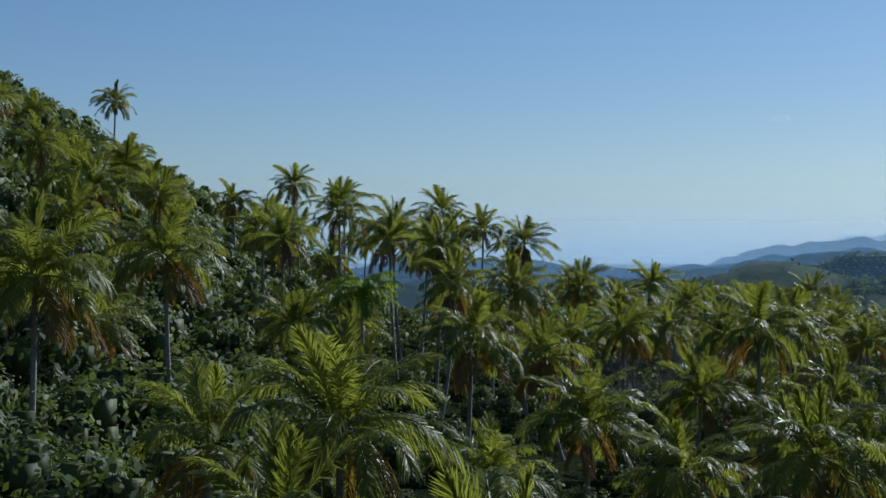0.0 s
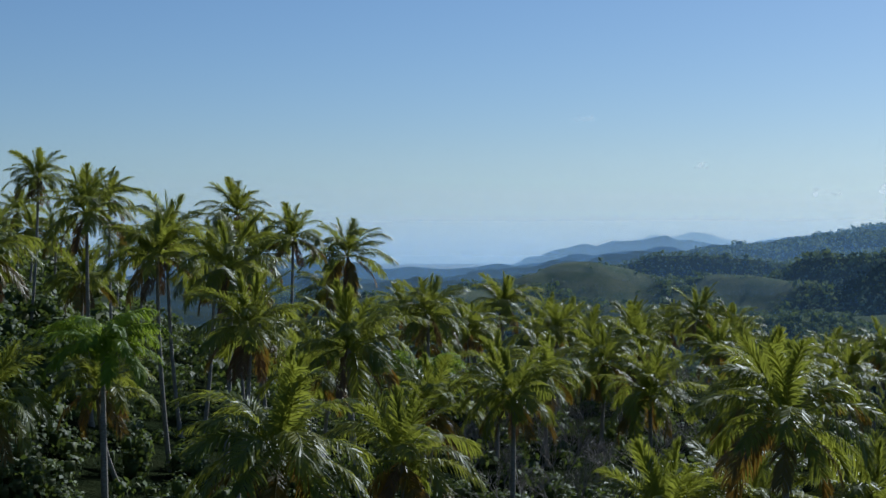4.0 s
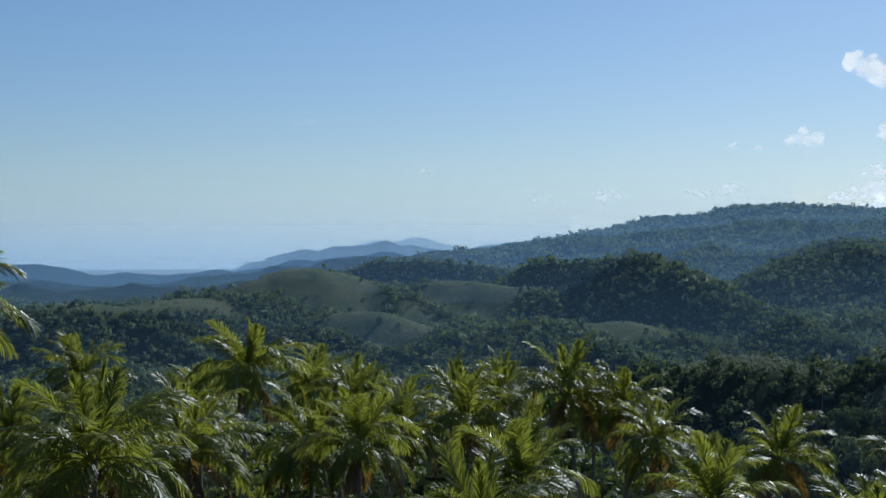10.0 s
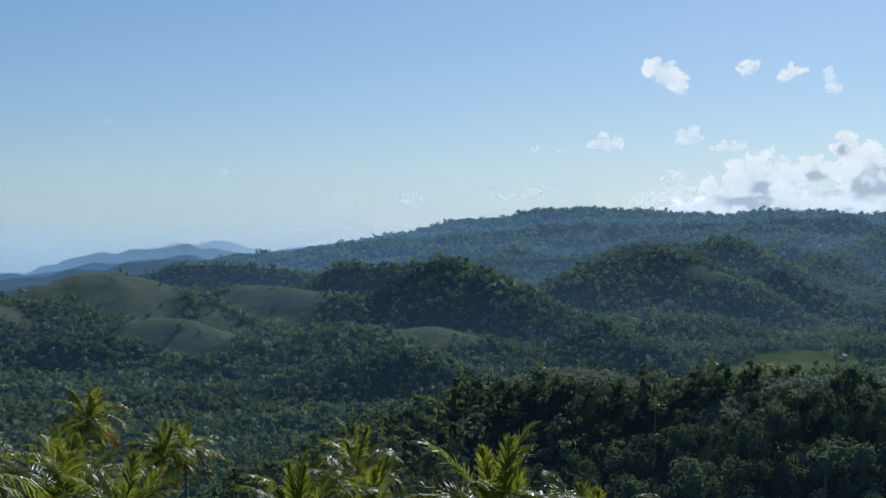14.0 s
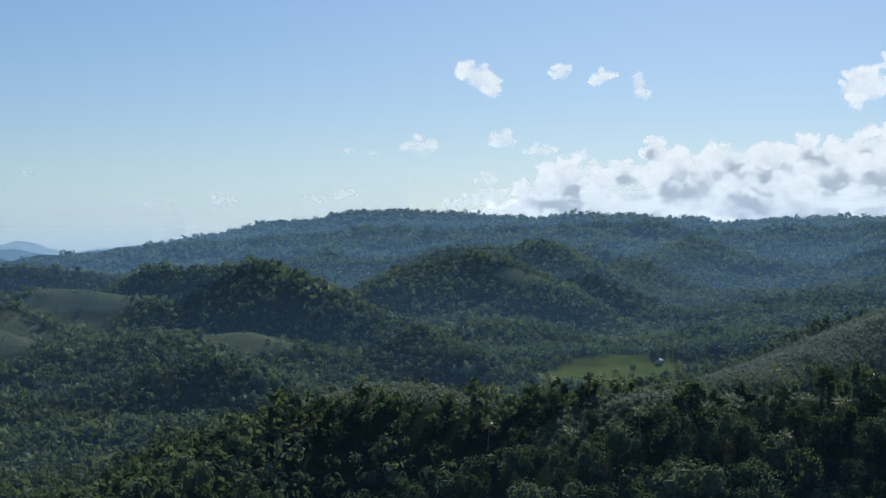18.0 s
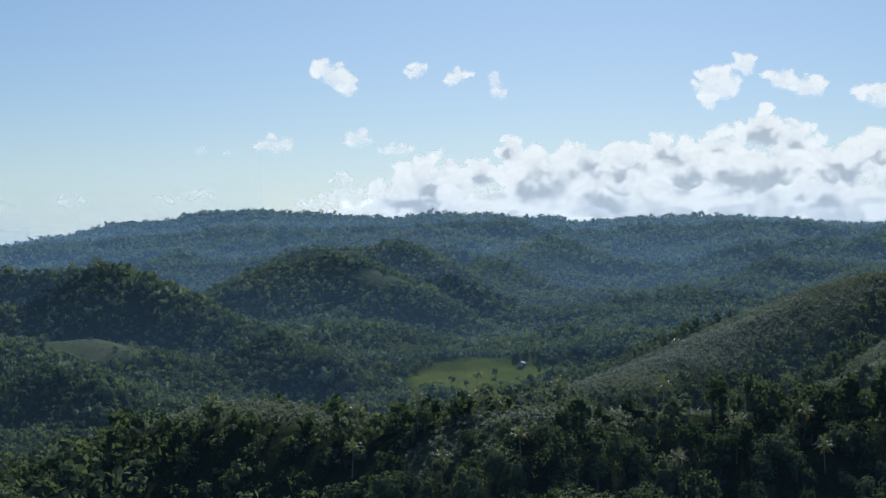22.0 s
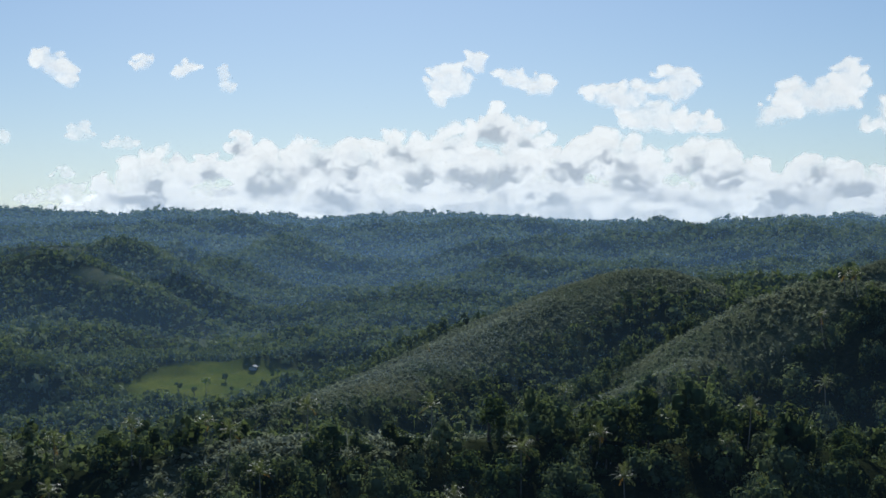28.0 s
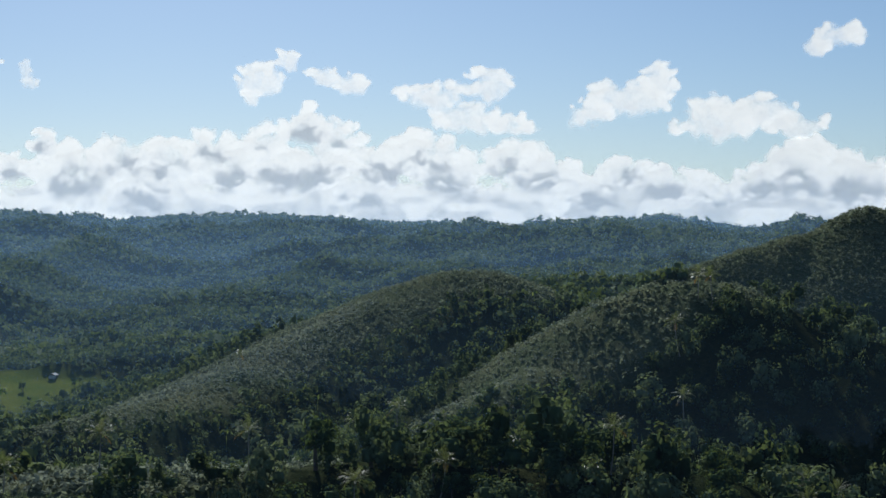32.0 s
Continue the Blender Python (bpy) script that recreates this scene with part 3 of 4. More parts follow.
placed += [(-6.6, 127.7), (11.7, 144)]
grove = random.Random(11)
tries = 0
while len(placed) < 132 and tries < 4000:
    tries += 1
    x, y = grove.uniform(-62, 68), grove.uniform(26, 246)
    if x < -0.32 * y - 4 or x > 10 + 0.42 * y:
        continue
    if min(math.hypot(x - a, y - b) for a, b in placed) < 6.4:
        continue
    g = float(height(x, y))
    top = g + grove.uniform(7.0, 11.5)
    line = -5.0 if abs(x - 4) < 30 else 1.0
    if g < -10:
        top = min(top, line + grove.uniform(-2.5, 0.5))
    if not clear_of_path(x, y, 5.0):
        top = min(top, -7.5)
    sky_line = np.interp(x / y, (-0.283, -0.247, -0.215, -0.164, -0.11, -0.03, 0.064, 0.283), (0.098, 0.085, 0.062, 0.040, 0.026, 0.020, -0.018, -0.030))
    top = min(top, sky_line * y)
    if y > 140 and x > -6:
        top = min(top, -6.0 - grove.uniform(0, 2.2))
    away = math.hypot(x - 19.5, y - 148.5)
    if y > 150 and math.degrees(math.atan2(x - 19.5, y - 148.5)) > 28:
        top = min(top, 1.0 - 0.16 * away)
    if top - g < 3.6:
        continue
    palm(x, y, top, grove.uniform(0.85, 1.15), len(placed), yellow=grove.choice((3, 4, 5, 6)), dead=grove.choice((0, 1, 2)),
         full=grove.choice((0.85, 1, 1)))
    placed.append((x, y))


def royal_palm(x, y, z, size, seed):
    r = random.Random(seed)
    thing = new("royal_palm")
    thing.matrix_basis = pose(x, y, z)
    tagged(thing, "royal palm with bright green plumed fronds and a smooth grey trunk", "palm tree", "royal palms of the grove")
    part("trunk", trunk_mesh(r, z - float(height(x, y)) + 0.4, 0.2, 0.16, M_TRUNK, bulge=0.25), thing, "smooth grey trunk")
    for k in range(26):
        m = frond_pose(k * 2.39996, size * r.uniform(0.9, 1.1), r.uniform(-0.2, 0.2), r.uniform(-0.4, 0.4))
        part("frond", ROYAL[k * 3 // 26], thing, "", m)
    return thing


royal_palm(-6.6, 127.7, -3.8, 1.0, 1)
royal_palm(11.7, 144, -6.8, 0.85, 2)


# ---- woods and undergrowth ----
def leafy(rng, count, leaf, lobes=5, tall=1.0, up=0.2, blockers=0, soft=0.0):
    """A crown of unit radius: small leaf sprays over a few lobes, some with an unseen light-blocking box inside, as
    arrays of places, normals and quads.
    """
    v, f, nor = [], [], []
    balls = [(0, 0, 0.55 * tall, 0.62)]
    for _ in range(lobes):
        a, d = rng.uniform(0, 6.28), rng.uniform(0.3, 0.62)
        balls.append((d * math.cos(a), d * math.sin(a), rng.uniform(0.3, 0.95) * tall, rng.uniform(0.28, 0.48)))
    for k in range(count):
        bx, by, bz, br = balls[k % len(balls)]
        n = Vector((rng.gauss(0, 1), rng.gauss(0, 1), rng.gauss(0.35, 1))).normalized()
        c = Vector((bx, by, bz)) + n * br * rng.uniform(0.8, 1.12)
        n = (n + Vector((rng.gauss(0, 0.3), rng.gauss(0, 0.3), rng.gauss(up, 0.3)))).normalized()
        s = n.orthogonal().normalized()
        s = Matrix.Rotation(rng.uniform(0, 6.28), 3, n) @ s
        t = n.cross(s)
        w, h = leaf * rng.uniform(0.6, 1.3), leaf * rng.uniform(0.5, 1.0)
        b = len(v)
        v += [c - s * w, c - t * h * 0.8, c + s * w - n * h * 0.3, c + t * h]
        f.append((b, b + 1, b + 2, b + 3))
        face = ((c - Vector((bx, by, bz))).normalized() + 0.5 * (c - Vector((0, 0, 0.4 * tall))).normalized() + n * 0.45 + Vector((0, 0, soft))).normalized()
        nor += [face] * 4
    # unseen boxes added inside the lobes stop sunlight, so the near sides stay dark
    for bx, by, bz, br in balls[:blockers]:
        b, r = len(v), br * (0.36 if bx or by or lobes < 4 else 0.24)
        for k in range(8):
            q = Vector((r if k & 1 else -r, r if k & 2 else -r, r if k & 4 else -r))
            v.append(Vector((bx, by, bz)) + q)
            nor.append(q.normalized())
        f += [(b, b + 1, b + 5, b + 4), (b + 1, b + 3, b + 7, b + 5), (b + 3, b + 2, b + 6, b + 7), (b + 2, b, b + 4, b + 6), (b + 4, b + 5, b + 7, b + 6)]
    return np.array([(*p, *q) for p, q in zip(v, nor)]), np.array(f)


def starlet(rng, fronds=7):
    """A distant palm crown of unit reach: bent strips round one heart, on a short stem."""
    v, f = [], []
    for k in range(fronds):
        a = 2 * math.pi * k / fronds + rng.uniform(-0.3, 0.3)
        up = rng.uniform(0.1, 0.9)
        w = 0.2
        cx, sy = math.cos(a), math.sin(a)
        pts = [(0.0, 1.6), (0.5, 1.6 + 0.42 * up), (1.0, 1.6 + 0.5 * up - 0.55)]
        b = len(v)
        for d, z in pts:
            ww = w * (0.5 if d == 0 else 1.0 if d < 0.9 else 0.35)
            v += [(d * cx - ww * sy, d * sy + ww * cx, z), (d * cx + ww * sy, d * sy - ww * cx, z)]
        f += [(b, b + 1, b + 3, b + 2), (b + 2, b + 3, b + 5, b + 4)]
    b = len(v)
    v += [(0.05, 0, 0), (-0.03, 0.05, 0), (-0.03, 0.05, 1.6), (0.05, 0, 1.6)]
    f.append((b, b + 1, b + 2, b + 3))
    return np.array(v), np.array(f)


def scatter(name, label, spots, templates, mat, seed):
    """One mesh of many plants: spots are x, y, z, reach, height factor."""
    r = np.random.RandomState(seed)
    spots = np.asarray(spots, float)
    vs, fs, tones, base = [], [], [], 0
    pick = r.randint(0, len(templates), len(spots))
    for k, (tv, tf) in enumerate(templates):
        sp = spots[pick == k]
        if not len(sp):
            continue
        a = r.uniform(0, 6.28, len(sp))
        c, s = np.cos(a)[:, None], np.sin(a)[:, None]
        x = (tv[:, 0] * c - tv[:, 1] * s) * sp[:, 3:4] + sp[:, 0:1]
        y = (tv[:, 0] * s + tv[:, 1] * c) * sp[:, 3:4] + sp[:, 1:2]
        z = tv[:, 2] * sp[:, 3:4] * sp[:, 4:5] + sp[:, 2:3]
        if tv.shape[1] == 6:
            nx, ny = tv[:, 3] * c - tv[:, 4] * s, tv[:, 3] * s + tv[:, 4] * c
            vs.append(np.stack([x, y, z, nx, ny, np.broadcast_to(tv[:, 5], nx.shape)], -1).reshape(-1, 6))
        else:
            vs.append(np.stack([x, y, z], -1).reshape(-1, 3))
        tones.append(np.repeat(r.uniform(0, 1, len(sp)), len(tv)))
        fs.append((tf[None] + (np.arange(len(sp)) * len(tv))[:, None, None]).reshape(-1, 4) + base)
        base += len(sp) * len(tv)
    me = mesh_from(name, np.concatenate(vs), np.concatenate(fs), mat, smooth=vs[0].shape[1] == 6, tone=np.concatenate(tones))
    return tagged(new(name, me), label, "vegetation", kind="stuff")


def spread(seed, near, far, step, reach, az=(-19, 75), centre=(70, 210), thin=0.0):
    """Jittered places in a sector of the land between two distances."""
    r = np.random.RandomState(seed)
    n = int(far / step) + 2
    gx, gy = np.meshgrid(np.arange(-n, n) * step, np.arange(-n, n) * step)
    gx, gy = gx.ravel() + r.uniform(-0.5, 0.5, gx.size) * step, gy.ravel() + r.uniform(-0.5, 0.5, gy.size) * step
    d, a = np.hypot(gx, gy), np.degrees(np.arctan2(gx, gy))
    keep = (d > near) & (d < far) & (a > az[0]) & (a < az[1]) & (r.uniform(size=gx.size) > thin)
    x, y = gx[keep] + centre[0], gy[keep] + centre[1]
    size = reach * (0.5 + 0.95 * r.uniform(0, 1, len(x)) ** 1.4) * (1 + 0.35 * grain(x, y, 45, 5))
    return x, y, size, r.uniform(0.8, 1.35, len(x)), r


tr = random.Random(21)
SIDE_TREES = [leafy(tr, 230, 0.095, 8, tall=1.0 + 0.13 * k, blockers=7) for k in range(6)]
NEAR_TREES = [leafy(tr, 42, 0.21, 5, tall=1.1, blockers=2) for _ in range(6)]
CLOSE_TREES = [leafy(tr, 440, 0.068, 8, tall=1.0 + 0.13 * k, blockers=9) for k in range(7)]
MID_TREES = [leafy(tr, 14, 0.40, 3, tall=0.85, blockers=1, soft=0.8) for _ in range(6)]
FAR_TREES = [leafy(tr, 7, 0.46, 3, tall=0.75, soft=1.0) for _ in range(5)]
SCRUB = [leafy(tr, 11, 0.40, 3, tall=0.5, up=1.1) for _ in range(5)]
STARS = [starlet(tr) for _ in range(5)]
SMALL_STARS = [starlet(tr, 5) for _ in range(5)]
THICK = [leafy(tr, 300, 0.085, 8, tall=1.1, blockers=9) for _ in range(4)]
BUSHES = [leafy(tr, 70, 0.17, 7, tall=1.0) for _ in range(6)]
FINE_BUSHES = [leafy(tr, 340, 0.075, 9, tall=1.1, blockers=10) for _ in range(5)]
CLOSE_BUSHES = [leafy(tr, 640, 0.05, 11, tall=1.1, blockers=12) for _ in range(4)]


def wood(name, label, seed, near, far, step, reach, templates, mat, palms, sink=0.12, az=(-19, 75), lift=1.0):
    x, y, size, tall, r = spread(seed, near, far, step, reach, az=az)
    op = openness(x, y)
    az = np.degrees(np.arctan2(x - 75, y - 230))
    free = ((az > 27) | (np.hypot(x - 75, y - 230) < 4380)) & ((y < 3000) | (height(x, y) > -40)) & (lushness(x, y) < 0.3) & ((az > 20.4) | (y < 3600)) & ((op < 0.25) | ((y > 1300) & (r.uniform(size=len(x)) < 0.05))) & ~((x < 75) & (y < 345) & (x > -120))
    x, y, size, tall = x[free], y[free], size[free], tall[free]
    size = size * np.where(op[free] > 0.1, 0.75, 1.0)
    z = height(x, y) - size * sink
    star = r.uniform(size=len(x)) < palms * (0.6 + 0.8 * (grain(x, y, 180, 8) > 0))
    a = np.stack([x, y, z, size, tall * lift], -1)
    scatter(name, label, a[~star], templates, mat, seed)
    if star.any():
        b = a[star].copy()
        b[:, 3] = min(reach * 0.7, 4.0)
        b[:, 2] += reach * 0.2
        b[:, 4] = 1.0
        scatter("far_palms", "scattered coconut palms standing out of the woods", b, STARS if far < 1800 else SMALL_STARS, M_STAR, seed + 1)


M_STAR = leaf_material("far_palm_leaf", [(0.25, (0.09, 0.12, 0.045)), (0.75, (0.27, 0.29, 0.115))], rough=0.6, through=0.35, scale=0.05, spec=0.0)
wood("near_woods", "dense dark green broadleaf woods on the near ridge", 31, 250, 430, 8.8, 5.0, CLOSE_TREES, M_WOOD, 0.0, az=(12, 72), lift=1.15)
wood("ridge_side_woods", "dense green broadleaf woods between the near hills", 34, 430, 640, 8.2, 4.7, SIDE_TREES, M_WOOD, 0.0, az=(38, 72), lift=1.15)
wood("outer_woods", "dense green broadleaf woods behind the near ridge", 35, 430, 640, 6.8, 4.2, NEAR_TREES, M_WOOD, 0.02, az=(-2, 38))
wood("outer_woods", "dense green broadleaf woods round the foot of the hill", 36, 640, 1000, 7.6, 4.8, NEAR_TREES, M_WOOD, 0.05, az=(20, 72))
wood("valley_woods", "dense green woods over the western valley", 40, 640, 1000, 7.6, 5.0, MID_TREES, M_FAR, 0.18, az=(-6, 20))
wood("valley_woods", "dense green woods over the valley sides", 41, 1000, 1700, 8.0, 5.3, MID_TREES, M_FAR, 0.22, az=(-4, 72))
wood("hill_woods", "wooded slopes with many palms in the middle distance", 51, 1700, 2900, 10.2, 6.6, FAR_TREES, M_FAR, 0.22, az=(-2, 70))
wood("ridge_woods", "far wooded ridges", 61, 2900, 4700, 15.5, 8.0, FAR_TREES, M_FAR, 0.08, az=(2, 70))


def scrub():
    x, y, size, tall, r = spread(71, 380, 1130, 2.2, 1.45, az=(15, 72))
    keep = openness(x, y) > 0.2
    x, y, size, tall = x[keep], y[keep], size[keep], tall[keep]
    pale = np.full(len(x), -1.0)
    for cx, cy, rx, ry, turn in LIT_CRESTS:
        c, w = math.cos(radians(turn)), math.sin(radians(turn))
        pale = np.maximum(pale, 1.2 - np.hypot(((x - cx) * c + (y - cy) * w) / rx, (-(x - cx) * w + (y - cy) * c) / ry))
    pale = pale + 0.35 * grain(x, y, 14, 27) > r.uniform(0, 0.6, len(x))
    plants = np.stack([x, y, height(x, y) - 0.15, size, tall], -1)
    scatter("scrub", "low green scrub and tall grass on the open slopes", plants[~pale], SCRUB, M_SCRUB, 72)
    scatter("silver_lit_scrub", "pale silvery scrub along the open crests, sunlit look painted into its colour", plants[pale] * (1, 1, 1, 0.85, 1.0), SCRUB, M_SILVER_LIT, 73)


# crest patches whose sunlit look is painted as paler scrub: centre, half sizes, turn
LIT_CRESTS = [(640, 818, 110, 20, 14), (730, 838, 70, 12, 4), (365, 562, 66, 14, -8), (295, 677, 60, 9, -64), (500, 572, 30, 14, 15), (536, 583, 30, 8, -35)]
# brighter copy of the scrub leaf, with sunlight on the crests in its colour
M_SILVER_LIT = leaf_material("silvery_lit_leaf", [(0.25, (0.165, 0.195, 0.140)), (0.75, (0.34, 0.365, 0.275))], rough=0.7, through=0.35, scale=0.08, spec=0.0, tint=(0.36, 0.40, 0.26), vary=0.3)
M_SCRUB = leaf_material("scrub_leaf", [(0.25, (0.100, 0.125, 0.080)), (0.75, (0.27, 0.29, 0.195))], rough=0.7, through=0.4, scale=0.06, spec=0.0, tint=(0.28, 0.32, 0.18), vary=0.2)
scrub()


def far_scrub():
    x, y, size, tall, r = spread(75, 1000, 2400, 5.0, 1.4, az=(0, 60))
    keep = (openness(x, y) > 0.2) & (r.uniform(size=len(x)) < 0.5 + 0.4 * grain(x, y, 60, 14))
    x, y, size, tall = x[keep], y[keep], size[keep], tall[keep]
    scatter("far_scrub", "scattered bushes on the grassy hills", np.stack([x, y, height(x, y) - 0.2, size * r.uniform(0.4, 1.0, len(x)), tall], -1), SCRUB, M_SCRUB, 76)


far_scrub()


def undergrowth():
    r = np.random.RandomState(81)
    spots = []
    for _ in range(3600):
        x, y = r.uniform(-95, 75), r.uniform(20, 300)
        if x > 12 + 0.45 * y or x < -0.42 * y - 6:
            continue
        hill = x < -0.05 * y - 3
        if not hill and r.uniform() < 0.3:
            continue
        g = float(height(x, y))
        s = r.uniform(1.5, 3.6) if hill else r.uniform(0.7, 2.2)
        if not clear_of_path(x, y, 3.5) and g + s * 1.6 > -6:
            continue
        spots.append((x, y, g - 0.2 * s, s, r.uniform(0.8, 1.25)))
    close = [p for p in spots if p[1] < 85]
    scatter("undergrowth", "dense small-leaved bushes at the foot of the hillside", close, CLOSE_BUSHES, M_BUSH, 85)
    spots = [p for p in spots if p[1] >= 85]
    near = [p for p in spots if p[3] > 1.3 and p[1] < 150]
    scatter("undergrowth", "tangled green bushes and shrubs on the hillside under the palms", near, FINE_BUSHES, M_BUSH, 84)
    spots = [p for p in spots if not (p[3] > 1.3 and p[1] < 150)]
    scatter("undergrowth", "tangled green bushes and shrubs under the palms", spots, BUSHES, M_BUSH, 82)
    spots = []

    for _ in range(420):
        x, y = r.uniform(-75, -8), r.uniform(45, 215)
        if x > -0.05 * y - 6 or x < -0.45 * y - 6 or not clear_of_path(x, y, 9):
            continue
        s = r.uniform(2.2, 3.6)
        spots.append((x, y, float(height(x, y)) - 0.1 * s, s, r.uniform(0.9, 1.3)))
    scatter("thicket", "dark green thicket of bushes and small trees on the hillside", spots, THICK, M_BUSH, 83)


undergrowth()


# ---- trees and palms of the near ridge ----
RIDGE_PALMS = [(297, 505, -28.5), (303, 513, -29), (348, 564, -27), (416, 479, -30), (469, 505, -19), (549, 534, 1.0), (648, 815, -36),
               (287, 495, -27), (287, 654, -38), (553, 540, -1.5), (322, 560, -30), (372, 520, -30), (392, 470, -31), (446, 520, -24),
               (480, 545, -20), (505, 520, -14), (262, 470, -31), (275, 520, -30), (310, 610, -37), (340, 480, -30), (430, 430, -30)]
more = random.Random(57)
while len(RIDGE_PALMS) < 74:
    x, y = more.uniform(215, 540), more.uniform(390, 620)
    if x + y > 660 and abs((x - 205) - (y - 385) * 0.95) < 190 and min(math.hypot(x - p[0], y - p[1]) for p in RIDGE_PALMS) > 11:
        RIDGE_PALMS.append((x, y, float(height(x, y)) + more.uniform(6.5, 9.5)))
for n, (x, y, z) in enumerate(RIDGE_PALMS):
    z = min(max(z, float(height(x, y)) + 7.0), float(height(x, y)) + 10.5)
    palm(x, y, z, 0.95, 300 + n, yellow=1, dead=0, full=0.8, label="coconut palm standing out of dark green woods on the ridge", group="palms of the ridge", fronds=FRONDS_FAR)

M_CROWN = leaf_material("tree_leaf", [(0.25, (0.028, 0.050, 0.024)), (0.5, (0.080, 0.118, 0.056)), (0.75, (0.20, 0.235, 0.115))], rough=0.6, through=0.25,
                        per_object=True, scale=0.3, spec=0.0, vary=0.4)
CROWNS = []
for k in range(7):
    cv, cf = leafy(tr, 480, 0.07, 9, tall=1.0 + 0.12 * k, blockers=10)
    CROWNS.append(mesh_from("crown", cv, cf, M_CROWN))
STEM = trunk_mesh(tr, 1.0, 0.05, 0.09, M_BARK, sides=7)


def broadleaf_tree(x, y, reach, kind, turn):
    thing = new("broadleaf_tree")
    thing.matrix_basis = pose(x, y, float(height(x, y)) - 0.2, 0, 0, turn)
    tagged(thing, "bushy broadleaf tree with a dense dark green crown", "tree", "trees of the near ridge")
    part("trunk", STEM, thing, "", Matrix.Translation((0, 0, reach)) @ Matrix.Diagonal((reach, reach, reach * 1.1, 1)))
    part("crown", CROWNS[kind], thing, "", Matrix.Translation((0, 0, reach * 0.35)) @ Matrix.Diagonal((reach, reach, reach, 1)))
    return thing


ridge = random.Random(91)
spots = []
while len(spots) < 200:
    x, y = ridge.uniform(205, 500), ridge.uniform(385, 600)
    if x + y < 640 or abs((x - 205) - (y - 385) * 0.9) > 170 or openness(np.array([x]), np.array([y]))[0] > 0.2:
        continue
    if any(math.hypot(x - a, y - b) < 7.2 for a, b in spots):
        continue
    spots.append((x, y))
    broadleaf_tree(x, y, ridge.uniform(2.8, 6.0), ridge.randrange(7), ridge.uniform(0, 360))


# ---- sea, clouds and haze ----
def shell(name, near, far, a0, a1, z, mat):
    """A flat band of a ring round the place."""
    a, r = np.meshgrid(np.radians(np.linspace(a0, a1, 60)), np.linspace(near, far, 6))
    v = np.stack([75 + r * np.sin(a), 230 + r * np.cos(a), np.full(a.shape, z)], -1).reshape(-1, 3)
    i, j = np.meshgrid(np.arange(5), np.arange(59), indexing="ij")
    f = np.stack([i * 60 + j, (i + 1) * 60 + j, (i + 1) * 60 + j + 1, i * 60 + j + 1], -1).reshape(-1, 4)
    return new(name, mesh_from(name, v, f, mat))


def sea_material():
    m, nt, out = material("sea")
    tex = nt.nodes.new("ShaderNodeTexCoord")
    noi = node(nt, "ShaderNodeTexNoise", Scale=0.02, Detail=6.0)
    nt.links.new(tex.outputs["Object"], noi.inputs["Vector"])
    bsdf = node(nt, "ShaderNodeBsdfPrincipled", Roughness=0.5)
    nt.links.new(ramp(nt, noi.outputs["Fac"], [(0.3, (0.16, 0.27, 0.38)), (0.7, (0.22, 0.34, 0.45))]), bsdf.inputs["Base Color"])
    bp = node(nt, "ShaderNodeBump", Strength=0.5, Distance=1.0)
    nt.links.new(noi.outputs["Fac"], bp.inputs["Height"])
    nt.links.new(bp.outputs[0], bsdf.inputs["Normal"])
    nt.links.new(bsdf.outputs[0], out.inputs[0])
    return m


tagged(shell("sea", 4330, 4700, -25, 19, -33, sea_material()), "distant blue sea under the horizon", "sea", kind="structure")


def haze_material(name, tint_mix, top, tone):
    """A thin see-through sheet whose tone paints haze over what lies behind; it thins out upward."""
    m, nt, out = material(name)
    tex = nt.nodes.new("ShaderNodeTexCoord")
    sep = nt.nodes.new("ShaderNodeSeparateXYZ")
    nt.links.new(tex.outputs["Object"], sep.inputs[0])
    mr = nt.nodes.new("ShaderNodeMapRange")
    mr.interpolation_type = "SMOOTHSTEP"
    for k, v in zip(range(1, 5), (-60.0, top, tint_mix, 0.0)):
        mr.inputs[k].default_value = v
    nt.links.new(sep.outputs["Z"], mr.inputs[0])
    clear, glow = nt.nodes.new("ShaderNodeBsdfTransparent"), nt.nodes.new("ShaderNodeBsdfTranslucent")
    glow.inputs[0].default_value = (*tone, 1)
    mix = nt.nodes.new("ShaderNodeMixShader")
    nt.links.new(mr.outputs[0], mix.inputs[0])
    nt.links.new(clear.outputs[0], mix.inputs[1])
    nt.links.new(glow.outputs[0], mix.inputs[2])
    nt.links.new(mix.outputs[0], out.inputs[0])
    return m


def haze(radius, tint_mix, top, a0=-40, a1=100, tone=(0.25, 0.44, 0.70)):
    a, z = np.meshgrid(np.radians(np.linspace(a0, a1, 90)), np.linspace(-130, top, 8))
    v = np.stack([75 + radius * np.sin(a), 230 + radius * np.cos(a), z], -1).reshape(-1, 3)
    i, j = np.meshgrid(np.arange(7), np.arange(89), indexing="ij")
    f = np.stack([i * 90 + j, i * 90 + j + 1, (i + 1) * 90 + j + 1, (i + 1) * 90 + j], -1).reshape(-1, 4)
    ob = new("haze", mesh_from("haze", v, f, haze_material("haze_paint", tint_mix, top, tone)))
    return tagged(ob, "thin bluish sheet that paints haze over the distant land", "haze", kind="stuff")


# added tinted sheets, one behind another, stand in for haze over distance
for radius, tint_mix, top in ((270, 0.010, 30), (500, 0.013, 40), (800, 0.013, 50), (1150, 0.013, 60), (1500, 0.014, 80), (1900, 0.024, 110), (2300, 0.042, 160), (2700, 0.060, 210), (3200, 0.085, 260)):
    haze(radius, tint_mix, top)
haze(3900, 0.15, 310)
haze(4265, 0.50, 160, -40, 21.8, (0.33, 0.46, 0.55))
